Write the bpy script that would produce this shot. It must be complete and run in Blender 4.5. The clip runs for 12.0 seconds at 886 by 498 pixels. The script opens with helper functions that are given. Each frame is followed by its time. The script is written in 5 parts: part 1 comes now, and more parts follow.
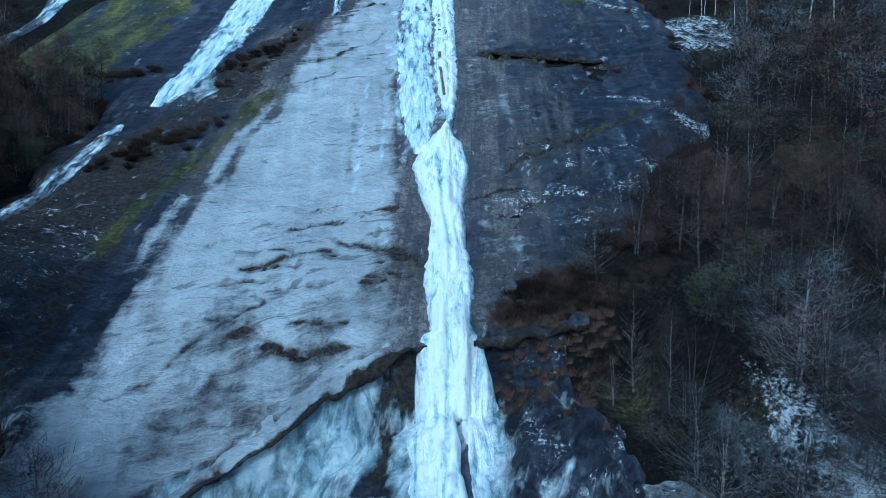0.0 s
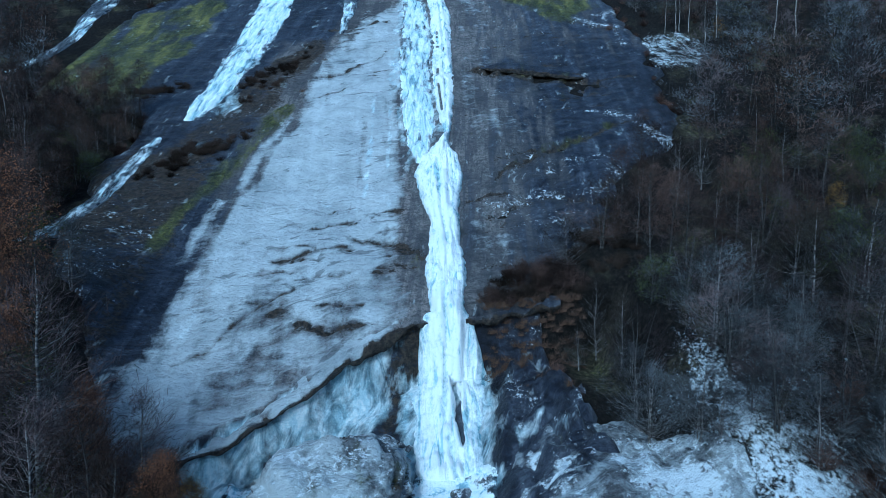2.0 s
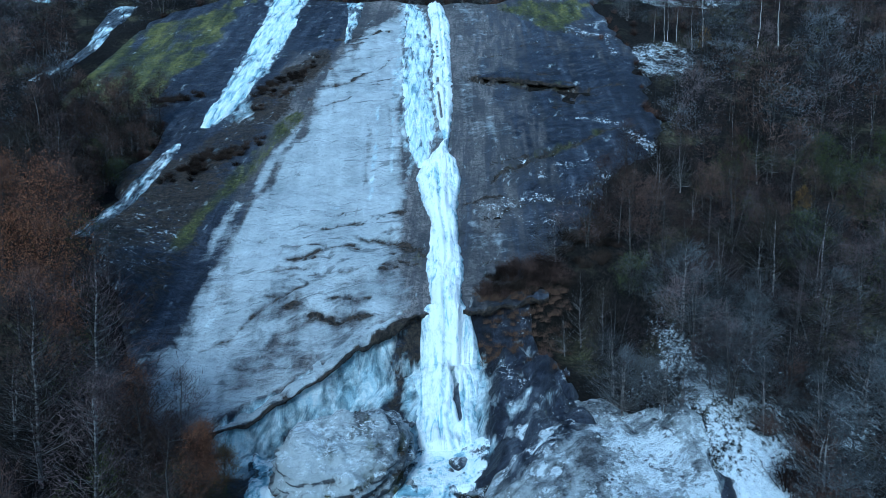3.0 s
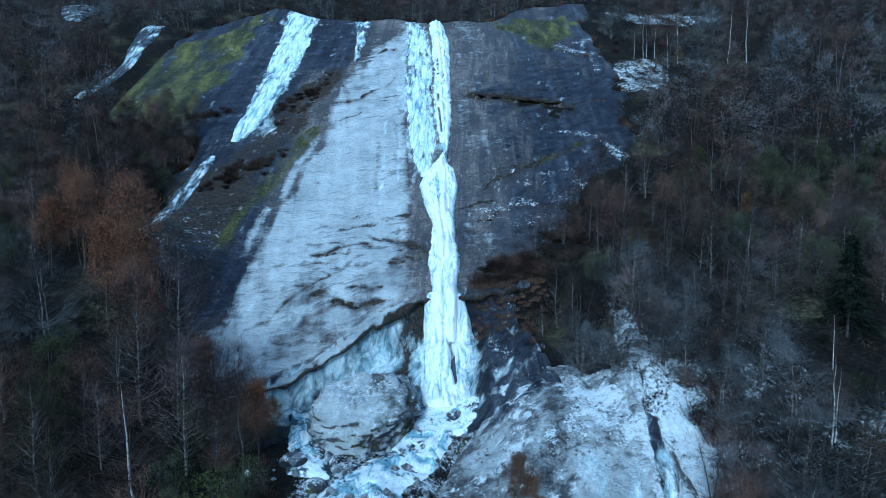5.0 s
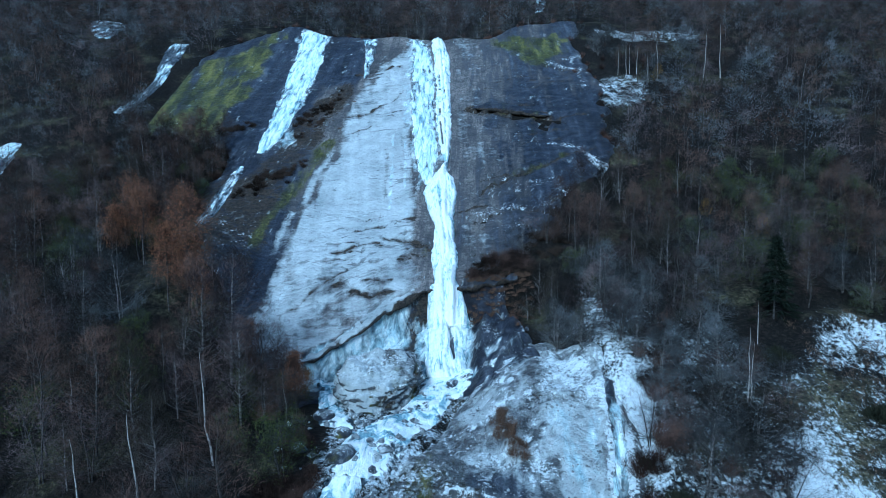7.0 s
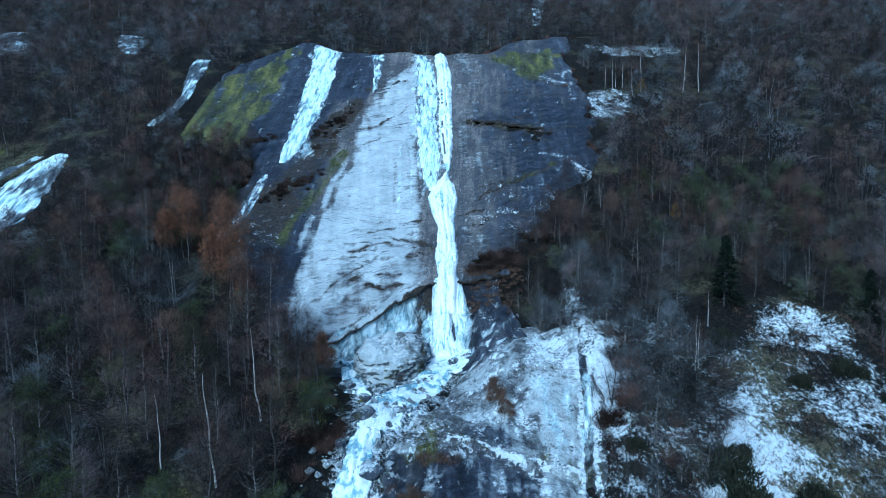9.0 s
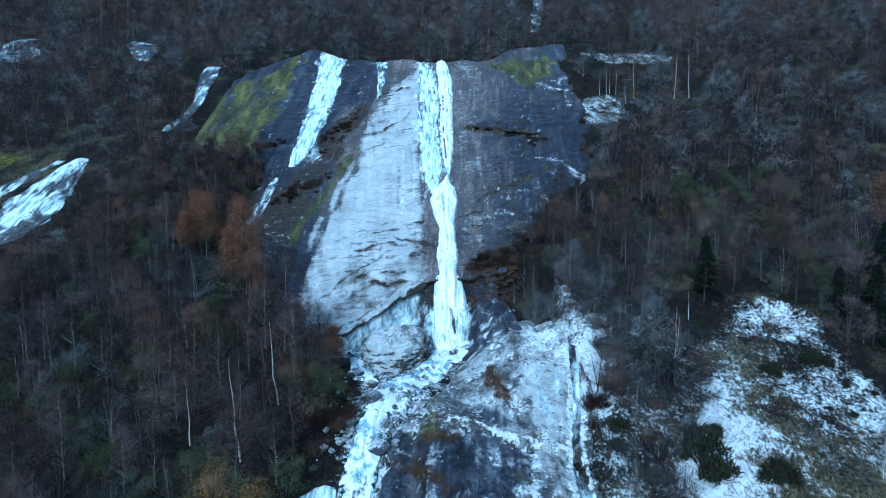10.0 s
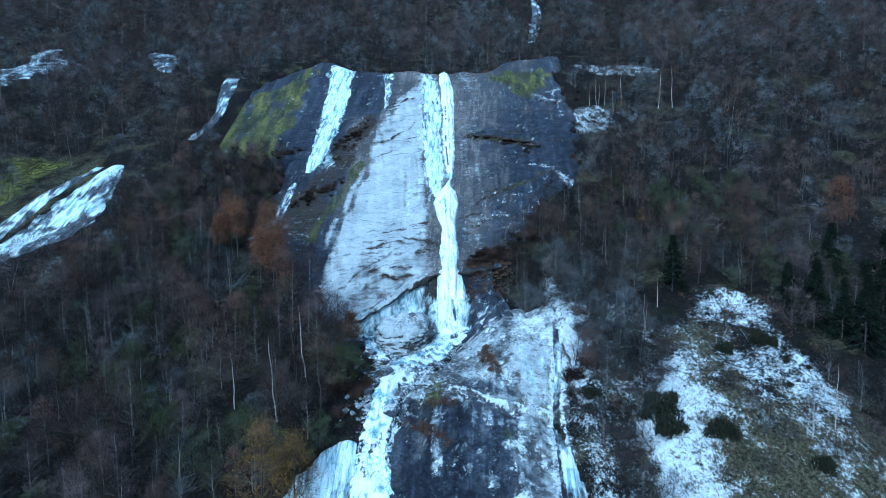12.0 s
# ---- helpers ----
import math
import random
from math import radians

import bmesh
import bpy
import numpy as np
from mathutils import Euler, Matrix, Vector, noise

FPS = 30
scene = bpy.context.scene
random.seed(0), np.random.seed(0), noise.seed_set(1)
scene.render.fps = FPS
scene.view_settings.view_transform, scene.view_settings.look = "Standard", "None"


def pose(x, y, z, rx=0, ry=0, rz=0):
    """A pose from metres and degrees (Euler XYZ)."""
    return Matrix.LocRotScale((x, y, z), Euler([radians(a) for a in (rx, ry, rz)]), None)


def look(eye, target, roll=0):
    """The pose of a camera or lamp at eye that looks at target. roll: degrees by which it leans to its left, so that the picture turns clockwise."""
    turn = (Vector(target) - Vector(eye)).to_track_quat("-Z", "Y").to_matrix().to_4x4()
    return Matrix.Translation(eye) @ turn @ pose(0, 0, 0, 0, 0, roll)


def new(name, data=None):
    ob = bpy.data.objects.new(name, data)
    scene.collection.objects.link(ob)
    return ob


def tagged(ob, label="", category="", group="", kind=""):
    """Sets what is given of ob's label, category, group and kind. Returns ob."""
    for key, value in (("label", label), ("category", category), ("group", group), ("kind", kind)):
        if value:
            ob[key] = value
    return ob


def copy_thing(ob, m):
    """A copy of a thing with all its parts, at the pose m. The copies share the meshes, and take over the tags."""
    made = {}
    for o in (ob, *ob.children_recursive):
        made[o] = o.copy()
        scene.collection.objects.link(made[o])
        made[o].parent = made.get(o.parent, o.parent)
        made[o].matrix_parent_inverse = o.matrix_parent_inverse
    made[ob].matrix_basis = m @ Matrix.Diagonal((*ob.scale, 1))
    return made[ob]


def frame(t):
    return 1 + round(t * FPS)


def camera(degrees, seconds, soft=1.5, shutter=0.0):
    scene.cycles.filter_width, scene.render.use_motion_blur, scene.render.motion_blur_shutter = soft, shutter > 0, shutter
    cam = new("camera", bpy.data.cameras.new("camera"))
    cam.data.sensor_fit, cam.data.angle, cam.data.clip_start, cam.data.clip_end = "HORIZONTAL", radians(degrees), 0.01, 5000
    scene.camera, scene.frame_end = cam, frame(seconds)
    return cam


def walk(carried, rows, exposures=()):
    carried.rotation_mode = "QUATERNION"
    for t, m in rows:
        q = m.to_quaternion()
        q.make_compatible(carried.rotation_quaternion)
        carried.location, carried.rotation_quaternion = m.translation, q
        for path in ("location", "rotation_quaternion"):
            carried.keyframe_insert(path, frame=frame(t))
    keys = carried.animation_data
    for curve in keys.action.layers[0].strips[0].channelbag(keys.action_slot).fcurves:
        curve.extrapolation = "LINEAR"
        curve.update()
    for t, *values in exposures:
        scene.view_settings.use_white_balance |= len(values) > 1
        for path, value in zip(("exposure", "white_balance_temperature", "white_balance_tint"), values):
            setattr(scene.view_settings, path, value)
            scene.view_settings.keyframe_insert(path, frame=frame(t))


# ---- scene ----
cam = camera(76.0, 12.0, soft=0.6)
METRES, EYE, TILT, LEAN, TURN = 90.0, 60.0, -5.2, 0.0, 0.0
ROWS = [
    (0, 0.00000, 0.00000, 0.00000, 0.000, 0.000, 0.000),
    (0.5, 0.00023, -0.03026, -0.00066, -0.067, -0.070, 0.043),
    (1, 0.00025, -0.06288, -0.00149, -0.123, -0.136, 0.090),
    (1.5, 0.00029, -0.09671, -0.00201, -0.154, -0.186, 0.130),
    (2, 0.00069, -0.13230, -0.00270, -0.160, -0.220, 0.153),
    (2.5, 0.00155, -0.16989, -0.00365, -0.141, -0.244, 0.172),
    (3, 0.00212, -0.20885, -0.00422, -0.099, -0.279, 0.189),
    (5, 0.00671, -0.37451, -0.00579, 0.113, -0.408, 0.326),
    (5.5, 0.00856, -0.41869, -0.00581, 0.182, -0.447, 0.354),
    (6, 0.00975, -0.46263, -0.00579, 0.261, -0.471, 0.381),
    (6.5, 0.01098, -0.50456, -0.00597, 0.346, -0.467, 0.407),
    (7, 0.01205, -0.54799, -0.00662, 0.421, -0.453, 0.424),
    (9, 0.01329, -0.72572, -0.00812, 0.654, -0.453, 0.520),
    (9.5, 0.01388, -0.77047, -0.00942, 0.699, -0.423, 0.511),
    (10, 0.01407, -0.81562, -0.01107, 0.758, -0.375, 0.500),
    (10.5, 0.01509, -0.86098, -0.01289, 0.828, -0.341, 0.508),
    (11, 0.01612, -0.90639, -0.01425, 0.896, -0.322, 0.516),
    (11.5, 0.01730, -0.95205, -0.01528, 0.969, -0.335, 0.514),
    (12, 0.01839, -0.99840, -0.01656, 1.043, -0.362, 0.521),
]
walk(cam, [(t, pose(0, 0, EYE, TILT, LEAN, TURN) @ pose(METRES * x, METRES * y, METRES * z, 90 + pitch, roll, yaw)) for t, x, y, z, yaw, pitch, roll in ROWS],
     exposures=[(0.0, 0.54, 4150, -11), (3.0, 0.62, 4150, -11), (6.0, 0.76, 4170, -11), (12.0, 0.98, 4140, -11)])

# ---- daylight: a cold overcast dusk sky ----
world = bpy.data.worlds.new("sky")
scene.world = world
world.use_nodes = True
wn = world.node_tree.nodes
sky = wn.new("ShaderNodeTexSky")
sky.sky_type, sky.sun_disc = "NISHITA", False
sky.sun_elevation, sky.sun_rotation = radians(38), radians(202)
sky.air_density, sky.dust_density, sky.ozone_density = 1.0, 2.5, 2.0
world.node_tree.links.new(sky.outputs[0], wn["Background"].inputs[0])
wn["Background"].inputs[1].default_value = 0.08
sun = new("sun", bpy.data.lights.new("sun", "SUN"))
sun.data.energy, sun.data.angle, sun.data.color = 1.4, radians(14), (1.0, 0.96, 0.9)
sun.matrix_world = look((-57, -82, 160), (0, 60, 50))


# ---- noise and mesh helpers ----
TABLES = [np.random.RandomState(90 + i).rand(256, 256) for i in range(8)]


def grain(x, y, size, seed=0, octaves=4):
    """Uneven noise of the given size in metres, about -1 to 1."""
    out, amp, total = 0.0, 1.0, 0.0
    for o in range(octaves):
        tab = TABLES[(seed + o) % 8]
        u, v = x / size + 31.7 * seed + 9.1 * o, y / size + 17.3 * seed + 5.7 * o
        i, j = np.floor(u).astype(int), np.floor(v).astype(int)
        f, g = u - i, v - j
        f, g = f * f * (3 - 2 * f), g * g * (3 - 2 * g)
        i0, i1, j0, j1 = i & 255, (i + 1) & 255, j & 255, (j + 1) & 255
        n = (tab[i0, j0] * (1 - f) + tab[i1, j0] * f) * (1 - g) + (tab[i0, j1] * (1 - f) + tab[i1, j1] * f) * g
        out, total, amp, size = out + amp * (2 * n - 1), total + amp * 0.6, amp * 0.5, size * 0.5
    return out / total


def span(x, y, rows):
    """How far a place lies inside a patch given as rows of y, left x, right x (negative outside)."""
    r = np.array(sorted(rows))
    return np.minimum(np.minimum(x - np.interp(y, r[:, 0], r[:, 1]), np.interp(y, r[:, 0], r[:, 2]) - x),
                      np.minimum(y - r[0, 0], r[-1, 0] - y))


def along(x, y, line):
    """Distance to a line of (x, y) corners, the side (above is positive), and how far in from its ends."""
    p = np.array(line, float)
    best, side = np.full(np.shape(x), 1e9), np.zeros(np.shape(x))
    for (ax, ay), (bx, by) in zip(p[:-1], p[1:]):
        dx, dy = bx - ax, by - ay
        q = np.clip(((x - ax) * dx + (y - ay) * dy) / (dx * dx + dy * dy), 0, 1)
        ex, ey = x - ax - q * dx, y - ay - q * dy
        d = np.hypot(ex, ey)
        s = np.sign(dx * ey - dy * ex)
        side = np.where(d < best, s, side)
        best = np.minimum(best, d)
    return best, side


def mesh_from(name, verts, faces, mats=(), smooth=True, layers=None):
    me = bpy.data.meshes.new(name)
    verts, faces = np.asarray(verts, np.float32), np.asarray(faces, np.int32)
    k = faces.shape[1]
    me.vertices.add(len(verts))
    me.vertices.foreach_set("co", verts.ravel())
    me.loops.add(faces.size)
    me.loops.foreach_set("vertex_index", faces.ravel())
    me.polygons.add(len(faces))
    me.polygons.foreach_set("loop_start", np.arange(0, faces.size, k, dtype=np.int32))
    me.polygons.foreach_set("loop_total", np.full(len(faces), k, np.int32))
    me.polygons.foreach_set("use_smooth", np.full(len(faces), smooth))
    for key, w in (layers or {}).items():
        me.attributes.new(key, "FLOAT", "POINT").data.foreach_set("value", np.asarray(w, np.float32).ravel())
    me.update(calc_edges=True)
    for m in mats:
        me.materials.append(m)
    return me


def grid_faces(ny, nx):
    a = (np.arange(ny - 1)[:, None] * nx + np.arange(nx - 1)[None]).ravel()
    return np.stack([a, a + 1, a + nx + 1, a + nx], 1)


def sheet(name, xs, ys, height, layers, mat, keep=None):
    """A height field over the plan; faces whose four corners are not kept are left out."""
    X, Y = np.meshgrid(xs, ys)
    Z = height(X, Y)
    f = grid_faces(len(ys), len(xs))
    if keep is not None:
        ok = keep(X, Y).ravel()
        f = f[ok[f].any(1)]
    used = np.unique(f)
    back = np.zeros(X.size, int)
    back[used] = np.arange(len(used))
    v = np.stack([X.ravel(), Y.ravel(), Z.ravel()], 1)[used]
    return mesh_from(name, v, back[f], [mat], True, {k: w.ravel()[used] for k, w in layers(X, Y).items()})


def part(name, me, parent, label=""):
    ob = new(name, me)
    ob.parent = parent
    return tagged(ob, label)


# ---- materials ----
class Mat:
    """Small wrapper that wires up one procedural node material."""

    def __init__(self, name, rough=0.8, spec=0.3):
        self.m = bpy.data.materials.new(name)
        self.m.use_nodes = True
        self.n, self.l = self.m.node_tree.nodes, self.m.node_tree.links
        self.b = self.n["Principled BSDF"]
        self.b.inputs["Roughness"].default_value = rough
        self.b.inputs["Specular IOR Level"].default_value = spec
        self.co = self.n.new("ShaderNodeNewGeometry").outputs["Position"]

    def link(self, a, b):
        if isinstance(a, (int, float)):
            b.default_value = (a, a, a, 1.0) if b.type == "RGBA" else a
        elif isinstance(a, tuple):
            b.default_value = (*a, 1.0)[:4] if b.type == "RGBA" else a
        else:
            self.l.new(a, b)

    def noise(self, size, stretch=(1, 1, 1), detail=6, rough=0.6, distortion=0.0, turn=0.0, gain=1.9):
        mp = self.n.new("ShaderNodeMapping")
        mp.inputs["Scale"].default_value = [s / size for s in stretch]
        if turn:
            first = self.n.new("ShaderNodeMapping")
            first.inputs["Rotation"].default_value = (0, 0, radians(turn))
            self.l.new(self.co, first.inputs[0])
            self.l.new(first.outputs[0], mp.inputs[0])
        else:
            self.l.new(self.co, mp.inputs[0])
        t = self.n.new("ShaderNodeTexNoise")
        t.inputs["Scale"].default_value = 1.0
        t.inputs["Detail"].default_value, t.inputs["Roughness"].default_value = detail, rough
        t.inputs["Distortion"].default_value = distortion
        self.l.new(mp.outputs[0], t.inputs["Vector"])
        return self.math("ADD", self.math("MULTIPLY", self.math("SUBTRACT", t.outputs["Fac"], 0.5), gain), 0.5)

    def voronoi(self, size, stretch=(1, 1, 1), feature="F1"):
        mp = self.n.new("ShaderNodeMapping")
        mp.inputs["Scale"].default_value = [s / size for s in stretch]
        self.l.new(self.co, mp.inputs[0])
        t = self.n.new("ShaderNodeTexVoronoi")
        t.feature = feature
        t.inputs["Scale"].default_value = 1.0
        self.l.new(mp.outputs[0], t.inputs["Vector"])
        return t.outputs["Distance"]

    def ramp(self, fac, *stops):
        r = self.n.new("ShaderNodeValToRGB")
        e = r.color_ramp.elements
        while len(e) < len(stops):
            e.new(0.5)
        for i, (p, c) in enumerate(stops):
            e[i].position, e[i].color = p, (*(c if isinstance(c, tuple) else (c, c, c)), 1.0)
        self.link(fac, r.inputs[0])
        return r.outputs[0]

    def mix(self, fac, a, b):
        x = self.n.new("ShaderNodeMix")
        x.data_type = "RGBA"
        self.link(fac, x.inputs[0]), self.link(a, x.inputs[6]), self.link(b, x.inputs[7])
        return x.outputs[2]

    def math(self, op, a, b=0.0, c=0.0, clamp=False):
        x = self.n.new("ShaderNodeMath")
        x.operation, x.use_clamp = op, clamp
        self.link(a, x.inputs[0]), self.link(b, x.inputs[1]), self.link(c, x.inputs[2])
        return x.outputs[0]

    def plus(self, *terms):
        """The sum of (value, weight) pairs."""
        out = 0.0
        for value, weight in terms:
            out = self.math("ADD", self.math("MULTIPLY", value, weight), out)
        return out

    def layer(self, key):
        a = self.n.new("ShaderNodeAttribute")
        a.attribute_name = key
        return a.outputs["Fac"]

    def cover(self, amount, grainy, sharp=4.0):
        """Where a coat lies: its amount broken up by a noise around 0.5."""
        d = self.math("SUBTRACT", self.math("ADD", amount, self.math("MULTIPLY", self.math("SUBTRACT", grainy, 0.5), 1.6)), 0.5)
        return self.math("ADD", self.math("MULTIPLY", d, sharp), 0.5, clamp=True)

    def bump(self, height, strength=0.5, dist=0.1, base=None):
        x = self.n.new("ShaderNodeBump")
        x.inputs["Strength"].default_value, x.inputs["Distance"].default_value = strength, dist
        self.link(height, x.inputs["Height"])
        if base is not None:
            self.l.new(base, x.inputs["Normal"])
        self.l.new(x.outputs[0], self.b.inputs["Normal"])
        return x.outputs[0]

    def random(self):
        return self.n.new("ShaderNodeObjectInfo").outputs["Random"]

    def island(self):
        return self.n.new("ShaderNodeNewGeometry").outputs["Random Per Island"]

    def done(self, colour, rough=None):
        self.link(colour, self.b.inputs["Base Color"])
        if rough is not None:
            self.link(rough, self.b.inputs["Roughness"])
        return self.m


def rock_material(name, smooth):
    """Granite: smooth for the water-worn slab, otherwise broken and speckled."""
    m = Mat(name, 0.75, 0.4)
    fine = m.noise(0.5, (1, 1, 1), 8, 0.75)
    grit = m.noise(0.22, (1, 0.9, 0.9), 4, 0.75)
    mottle = m.noise(1.7, (0.8, 1, 1), 7, 0.68, 0.4)
    broad = m.noise(8.0, (1, 0.5, 0.5), 6, 0.62)
    streak = m.noise(1.3, (1, 0.09, 0.09), 4, 0.6, 0.5, 4)
    band = m.noise(4.0, (1, 0.07, 0.07), 4, 0.55, 0.3)
    ripple = m.noise(1.5, (0.42, 1.1, 0.8) if smooth else (0.9, 1, 1), 8, 0.66, 1.0, -22)
    soft = m.noise(3.4, (0.5, 0.8, 0.5), 6, 0.6, 0.8, -18)
    silk = m.noise(2.2, (1, 0.14, 0.14), 4, 0.55, 0.4, -8)
    joint = m.noise(2.6, (0.22, 0.9, 0.4), 7, 0.62, 1.4, -16)
    plus = m.plus
    col = m.ramp(plus((broad, 0.6), (mottle, 0.4)), (0.32, (0.085, 0.08, 0.085)), (0.5, (0.18, 0.165, 0.165)), (0.68, (0.29, 0.255, 0.245)))
    if not smooth:
        col = m.ramp(plus((broad, 0.5), (mottle, 0.5)), (0.32, (0.075, 0.078, 0.088)), (0.5, (0.17, 0.172, 0.185)), (0.68, (0.30, 0.298, 0.305)))
    col = m.mix(m.ramp(fine, (0.42, 0.0), (0.66, 0.75)), col, (0.05, 0.048, 0.052))
    col = m.mix(m.math("MULTIPLY", m.ramp(streak, (0.48, 0.0), (0.6, 1.0)), 0.5 if smooth else 0.2), col, (0.05, 0.05, 0.06))
    wet = m.cover(m.layer("wet"), plus((streak, 0.35), (band, 0.35), (mottle, 0.3)), 2.2)
    # dark wet granite; the bluish paler stops carry the sky's sheen as colour
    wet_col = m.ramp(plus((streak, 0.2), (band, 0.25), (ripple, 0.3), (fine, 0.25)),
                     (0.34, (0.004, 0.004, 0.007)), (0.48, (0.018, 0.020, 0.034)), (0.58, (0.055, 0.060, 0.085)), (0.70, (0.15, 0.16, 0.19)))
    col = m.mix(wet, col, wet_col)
    col = m.mix(m.math("MULTIPLY", m.ramp(grit, (0.58, 0.0), (0.76, 1.0)), 0.4), col, (0.020, 0.020, 0.024))
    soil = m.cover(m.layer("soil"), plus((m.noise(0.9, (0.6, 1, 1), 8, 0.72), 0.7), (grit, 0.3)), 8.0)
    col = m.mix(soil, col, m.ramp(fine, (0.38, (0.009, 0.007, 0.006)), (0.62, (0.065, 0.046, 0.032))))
    moss = m.cover(m.layer("moss"), plus((m.noise(2.2, (1, 0.3, 0.3), 8, 0.7), 0.5), (m.noise(5.0, (1, 0.5, 0.5), 6, 0.62), 0.5)), 2.6)
    col = m.mix(moss, col, m.ramp(plus((m.noise(3.0, (1, 0.22, 0.22), 7, 0.66), 0.55), (fine, 0.45)), (0.36, (0.018, 0.019, 0.006)), (0.50, (0.07, 0.072, 0.017)), (0.66, (0.20, 0.185, 0.042))))
    coat = plus((ripple, 0.35), (silk, 0.2), (mottle, 0.2), (m.noise(4.0, (0.6, 0.4, 0.4), 7, 0.7), 0.25)) if smooth else plus((mottle, 0.5), (ripple, 0.3), (streak, 0.2))
    frost = m.cover(m.layer("frost"), plus((coat, 0.88), (grit, 0.12)), 2.6)
    col = m.mix(m.math("MULTIPLY", frost, 0.93), col, m.ramp(plus((fine, 0.2), (soft, 0.38), (broad, 0.2), (silk, 0.22)), (0.28, (0.36, 0.385, 0.405)), (0.5, (0.54, 0.565, 0.58)), (0.70, (0.70, 0.725, 0.735))))
    col = m.mix(m.math("MULTIPLY", m.ramp(joint, (0.68, 0.0), (0.75, 1.0)), 0.55), col, (0.045, 0.045, 0.052))
    flow = m.noise(1.3, (1, 0.34, 0.34), 6, 0.62, 0.9, 24)
    glaze = m.cover(m.layer("glaze"), plus((flow, 0.45), (m.noise(2.2, (1, 0.6, 0.5), 8, 0.66), 0.55)), 1.9)
    col = m.mix(glaze, col, m.ramp(plus((flow, 0.75), (grit, 0.25)), (0.32, (0.36, 0.52, 0.60)), (0.50, (0.64, 0.77, 0.82)), (0.66, (0.88, 0.93, 0.94))))
    snow = m.cover(m.layer("snow"), plus((m.noise(0.40, (0.8, 1, 1), 7, 0.8), 0.62), (m.noise(2.2, (0.8, 1, 1), 6, 0.7), 0.38)), 7.0)
    col = m.mix(snow, col, (0.82, 0.85, 0.88))
    rough = m.mix(wet, 0.85, m.ramp(ripple, (0.2, 0.35), (0.8, 0.7)))
    m.bump(plus((ripple, 0.75), (fine, 0.5), (mottle, 0.5), (joint, -0.5)), 1.0, 0.55)
    return m.done(col, rough)


def ground_material():
    m = Mat("forest_floor", 0.95, 0.15)
    fine = m.noise(0.5, (1, 1, 1), 8, 0.75)
    broad = m.noise(9.0, (1, 1, 1), 6, 0.6)
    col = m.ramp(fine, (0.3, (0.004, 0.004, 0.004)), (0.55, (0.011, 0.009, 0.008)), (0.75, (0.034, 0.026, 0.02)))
    grass = m.cover(m.layer("grass"), broad, 2.0)
    col = m.mix(grass, col, m.ramp(m.noise(0.6, (1, 1, 1), 9, 0.82), (0.34, (0.014, 0.013, 0.008)), (0.52, (0.065, 0.06, 0.036)), (0.70, (0.17, 0.145, 0.09))))
    moss = m.cover(m.layer("moss"), m.math("ADD", m.math("MULTIPLY", broad, 0.5), m.math("MULTIPLY", fine, 0.5)), 2.5)
    col = m.mix(moss, col, m.ramp(m.noise(1.4, (1, 1, 1), 9, 0.75), (0.35, (0.03, 0.033, 0.008)), (0.52, (0.12, 0.125, 0.025)), (0.68, (0.24, 0.23, 0.05))))
    snow = m.cover(m.layer("snow"), m.math("ADD", m.math("MULTIPLY", m.noise(0.45, (1, 0.8, 0.8), 9, 0.88), 0.66), m.math("MULTIPLY", m.noise(3.0, (1, 1, 1), 6, 0.7), 0.34)), 6.0)
    col = m.mix(snow, col, m.ramp(fine, (0.3, (0.66, 0.70, 0.74)), (0.7, (0.84, 0.87, 0.9))))
    m.bump(fine, 0.8, 0.35)
    return m.done(col)


def ice_material(name, thin=False):
    m = Mat(name, 0.35, 0.5)
    flow = m.noise(0.9, (1, 0.16, 0.16), 5, 0.62, 0.7)
    lump = m.noise(0.6, (1, 0.7, 0.7), 7, 0.72)
    col = m.ramp(flow, (0.24, (0.56, 0.74, 0.80)), (0.34, (0.88, 0.94, 0.95)), (0.42, (0.96, 0.97, 0.97)))
    if thin:
        col = m.ramp(flow, (0.30, (0.36, 0.50, 0.57)), (0.46, (0.62, 0.75, 0.80)), (0.62, (0.86, 0.91, 0.93)))
        gap = m.cover(m.layer("thick"), m.math("ADD", m.math("MULTIPLY", m.noise(0.9, (1, 0.16, 0.16), 5, 0.68), 0.5), m.math("MULTIPLY", m.noise(1.8, (0.8, 0.5, 0.5), 8, 0.76), 0.5)), 3.2)
        col = m.mix(gap, m.ramp(lump, (0.4, (0.02, 0.023, 0.03)), (0.6, (0.11, 0.12, 0.14))), col)
    else:
        col = m.mix(m.math("MULTIPLY", m.ramp(lump, (0.66, 0.0), (0.85, 1.0)), 0.4), col, (0.42, 0.60, 0.68))
        core = m.cover(m.layer("thick"), m.math("ADD", m.math("MULTIPLY", flow, 0.5), m.math("MULTIPLY", lump, 0.5)), 1.6)
        col = m.mix(core, m.ramp(lump, (0.35, (0.22, 0.35, 0.42)), (0.6, (0.52, 0.69, 0.76))), col)
    m.bump(m.math("ADD", flow, m.math("MULTIPLY", lump, 0.8)), 0.9, 0.3)
    return m.done(col, m.ramp(flow, (0.3, 0.25), (0.7, 0.6)))


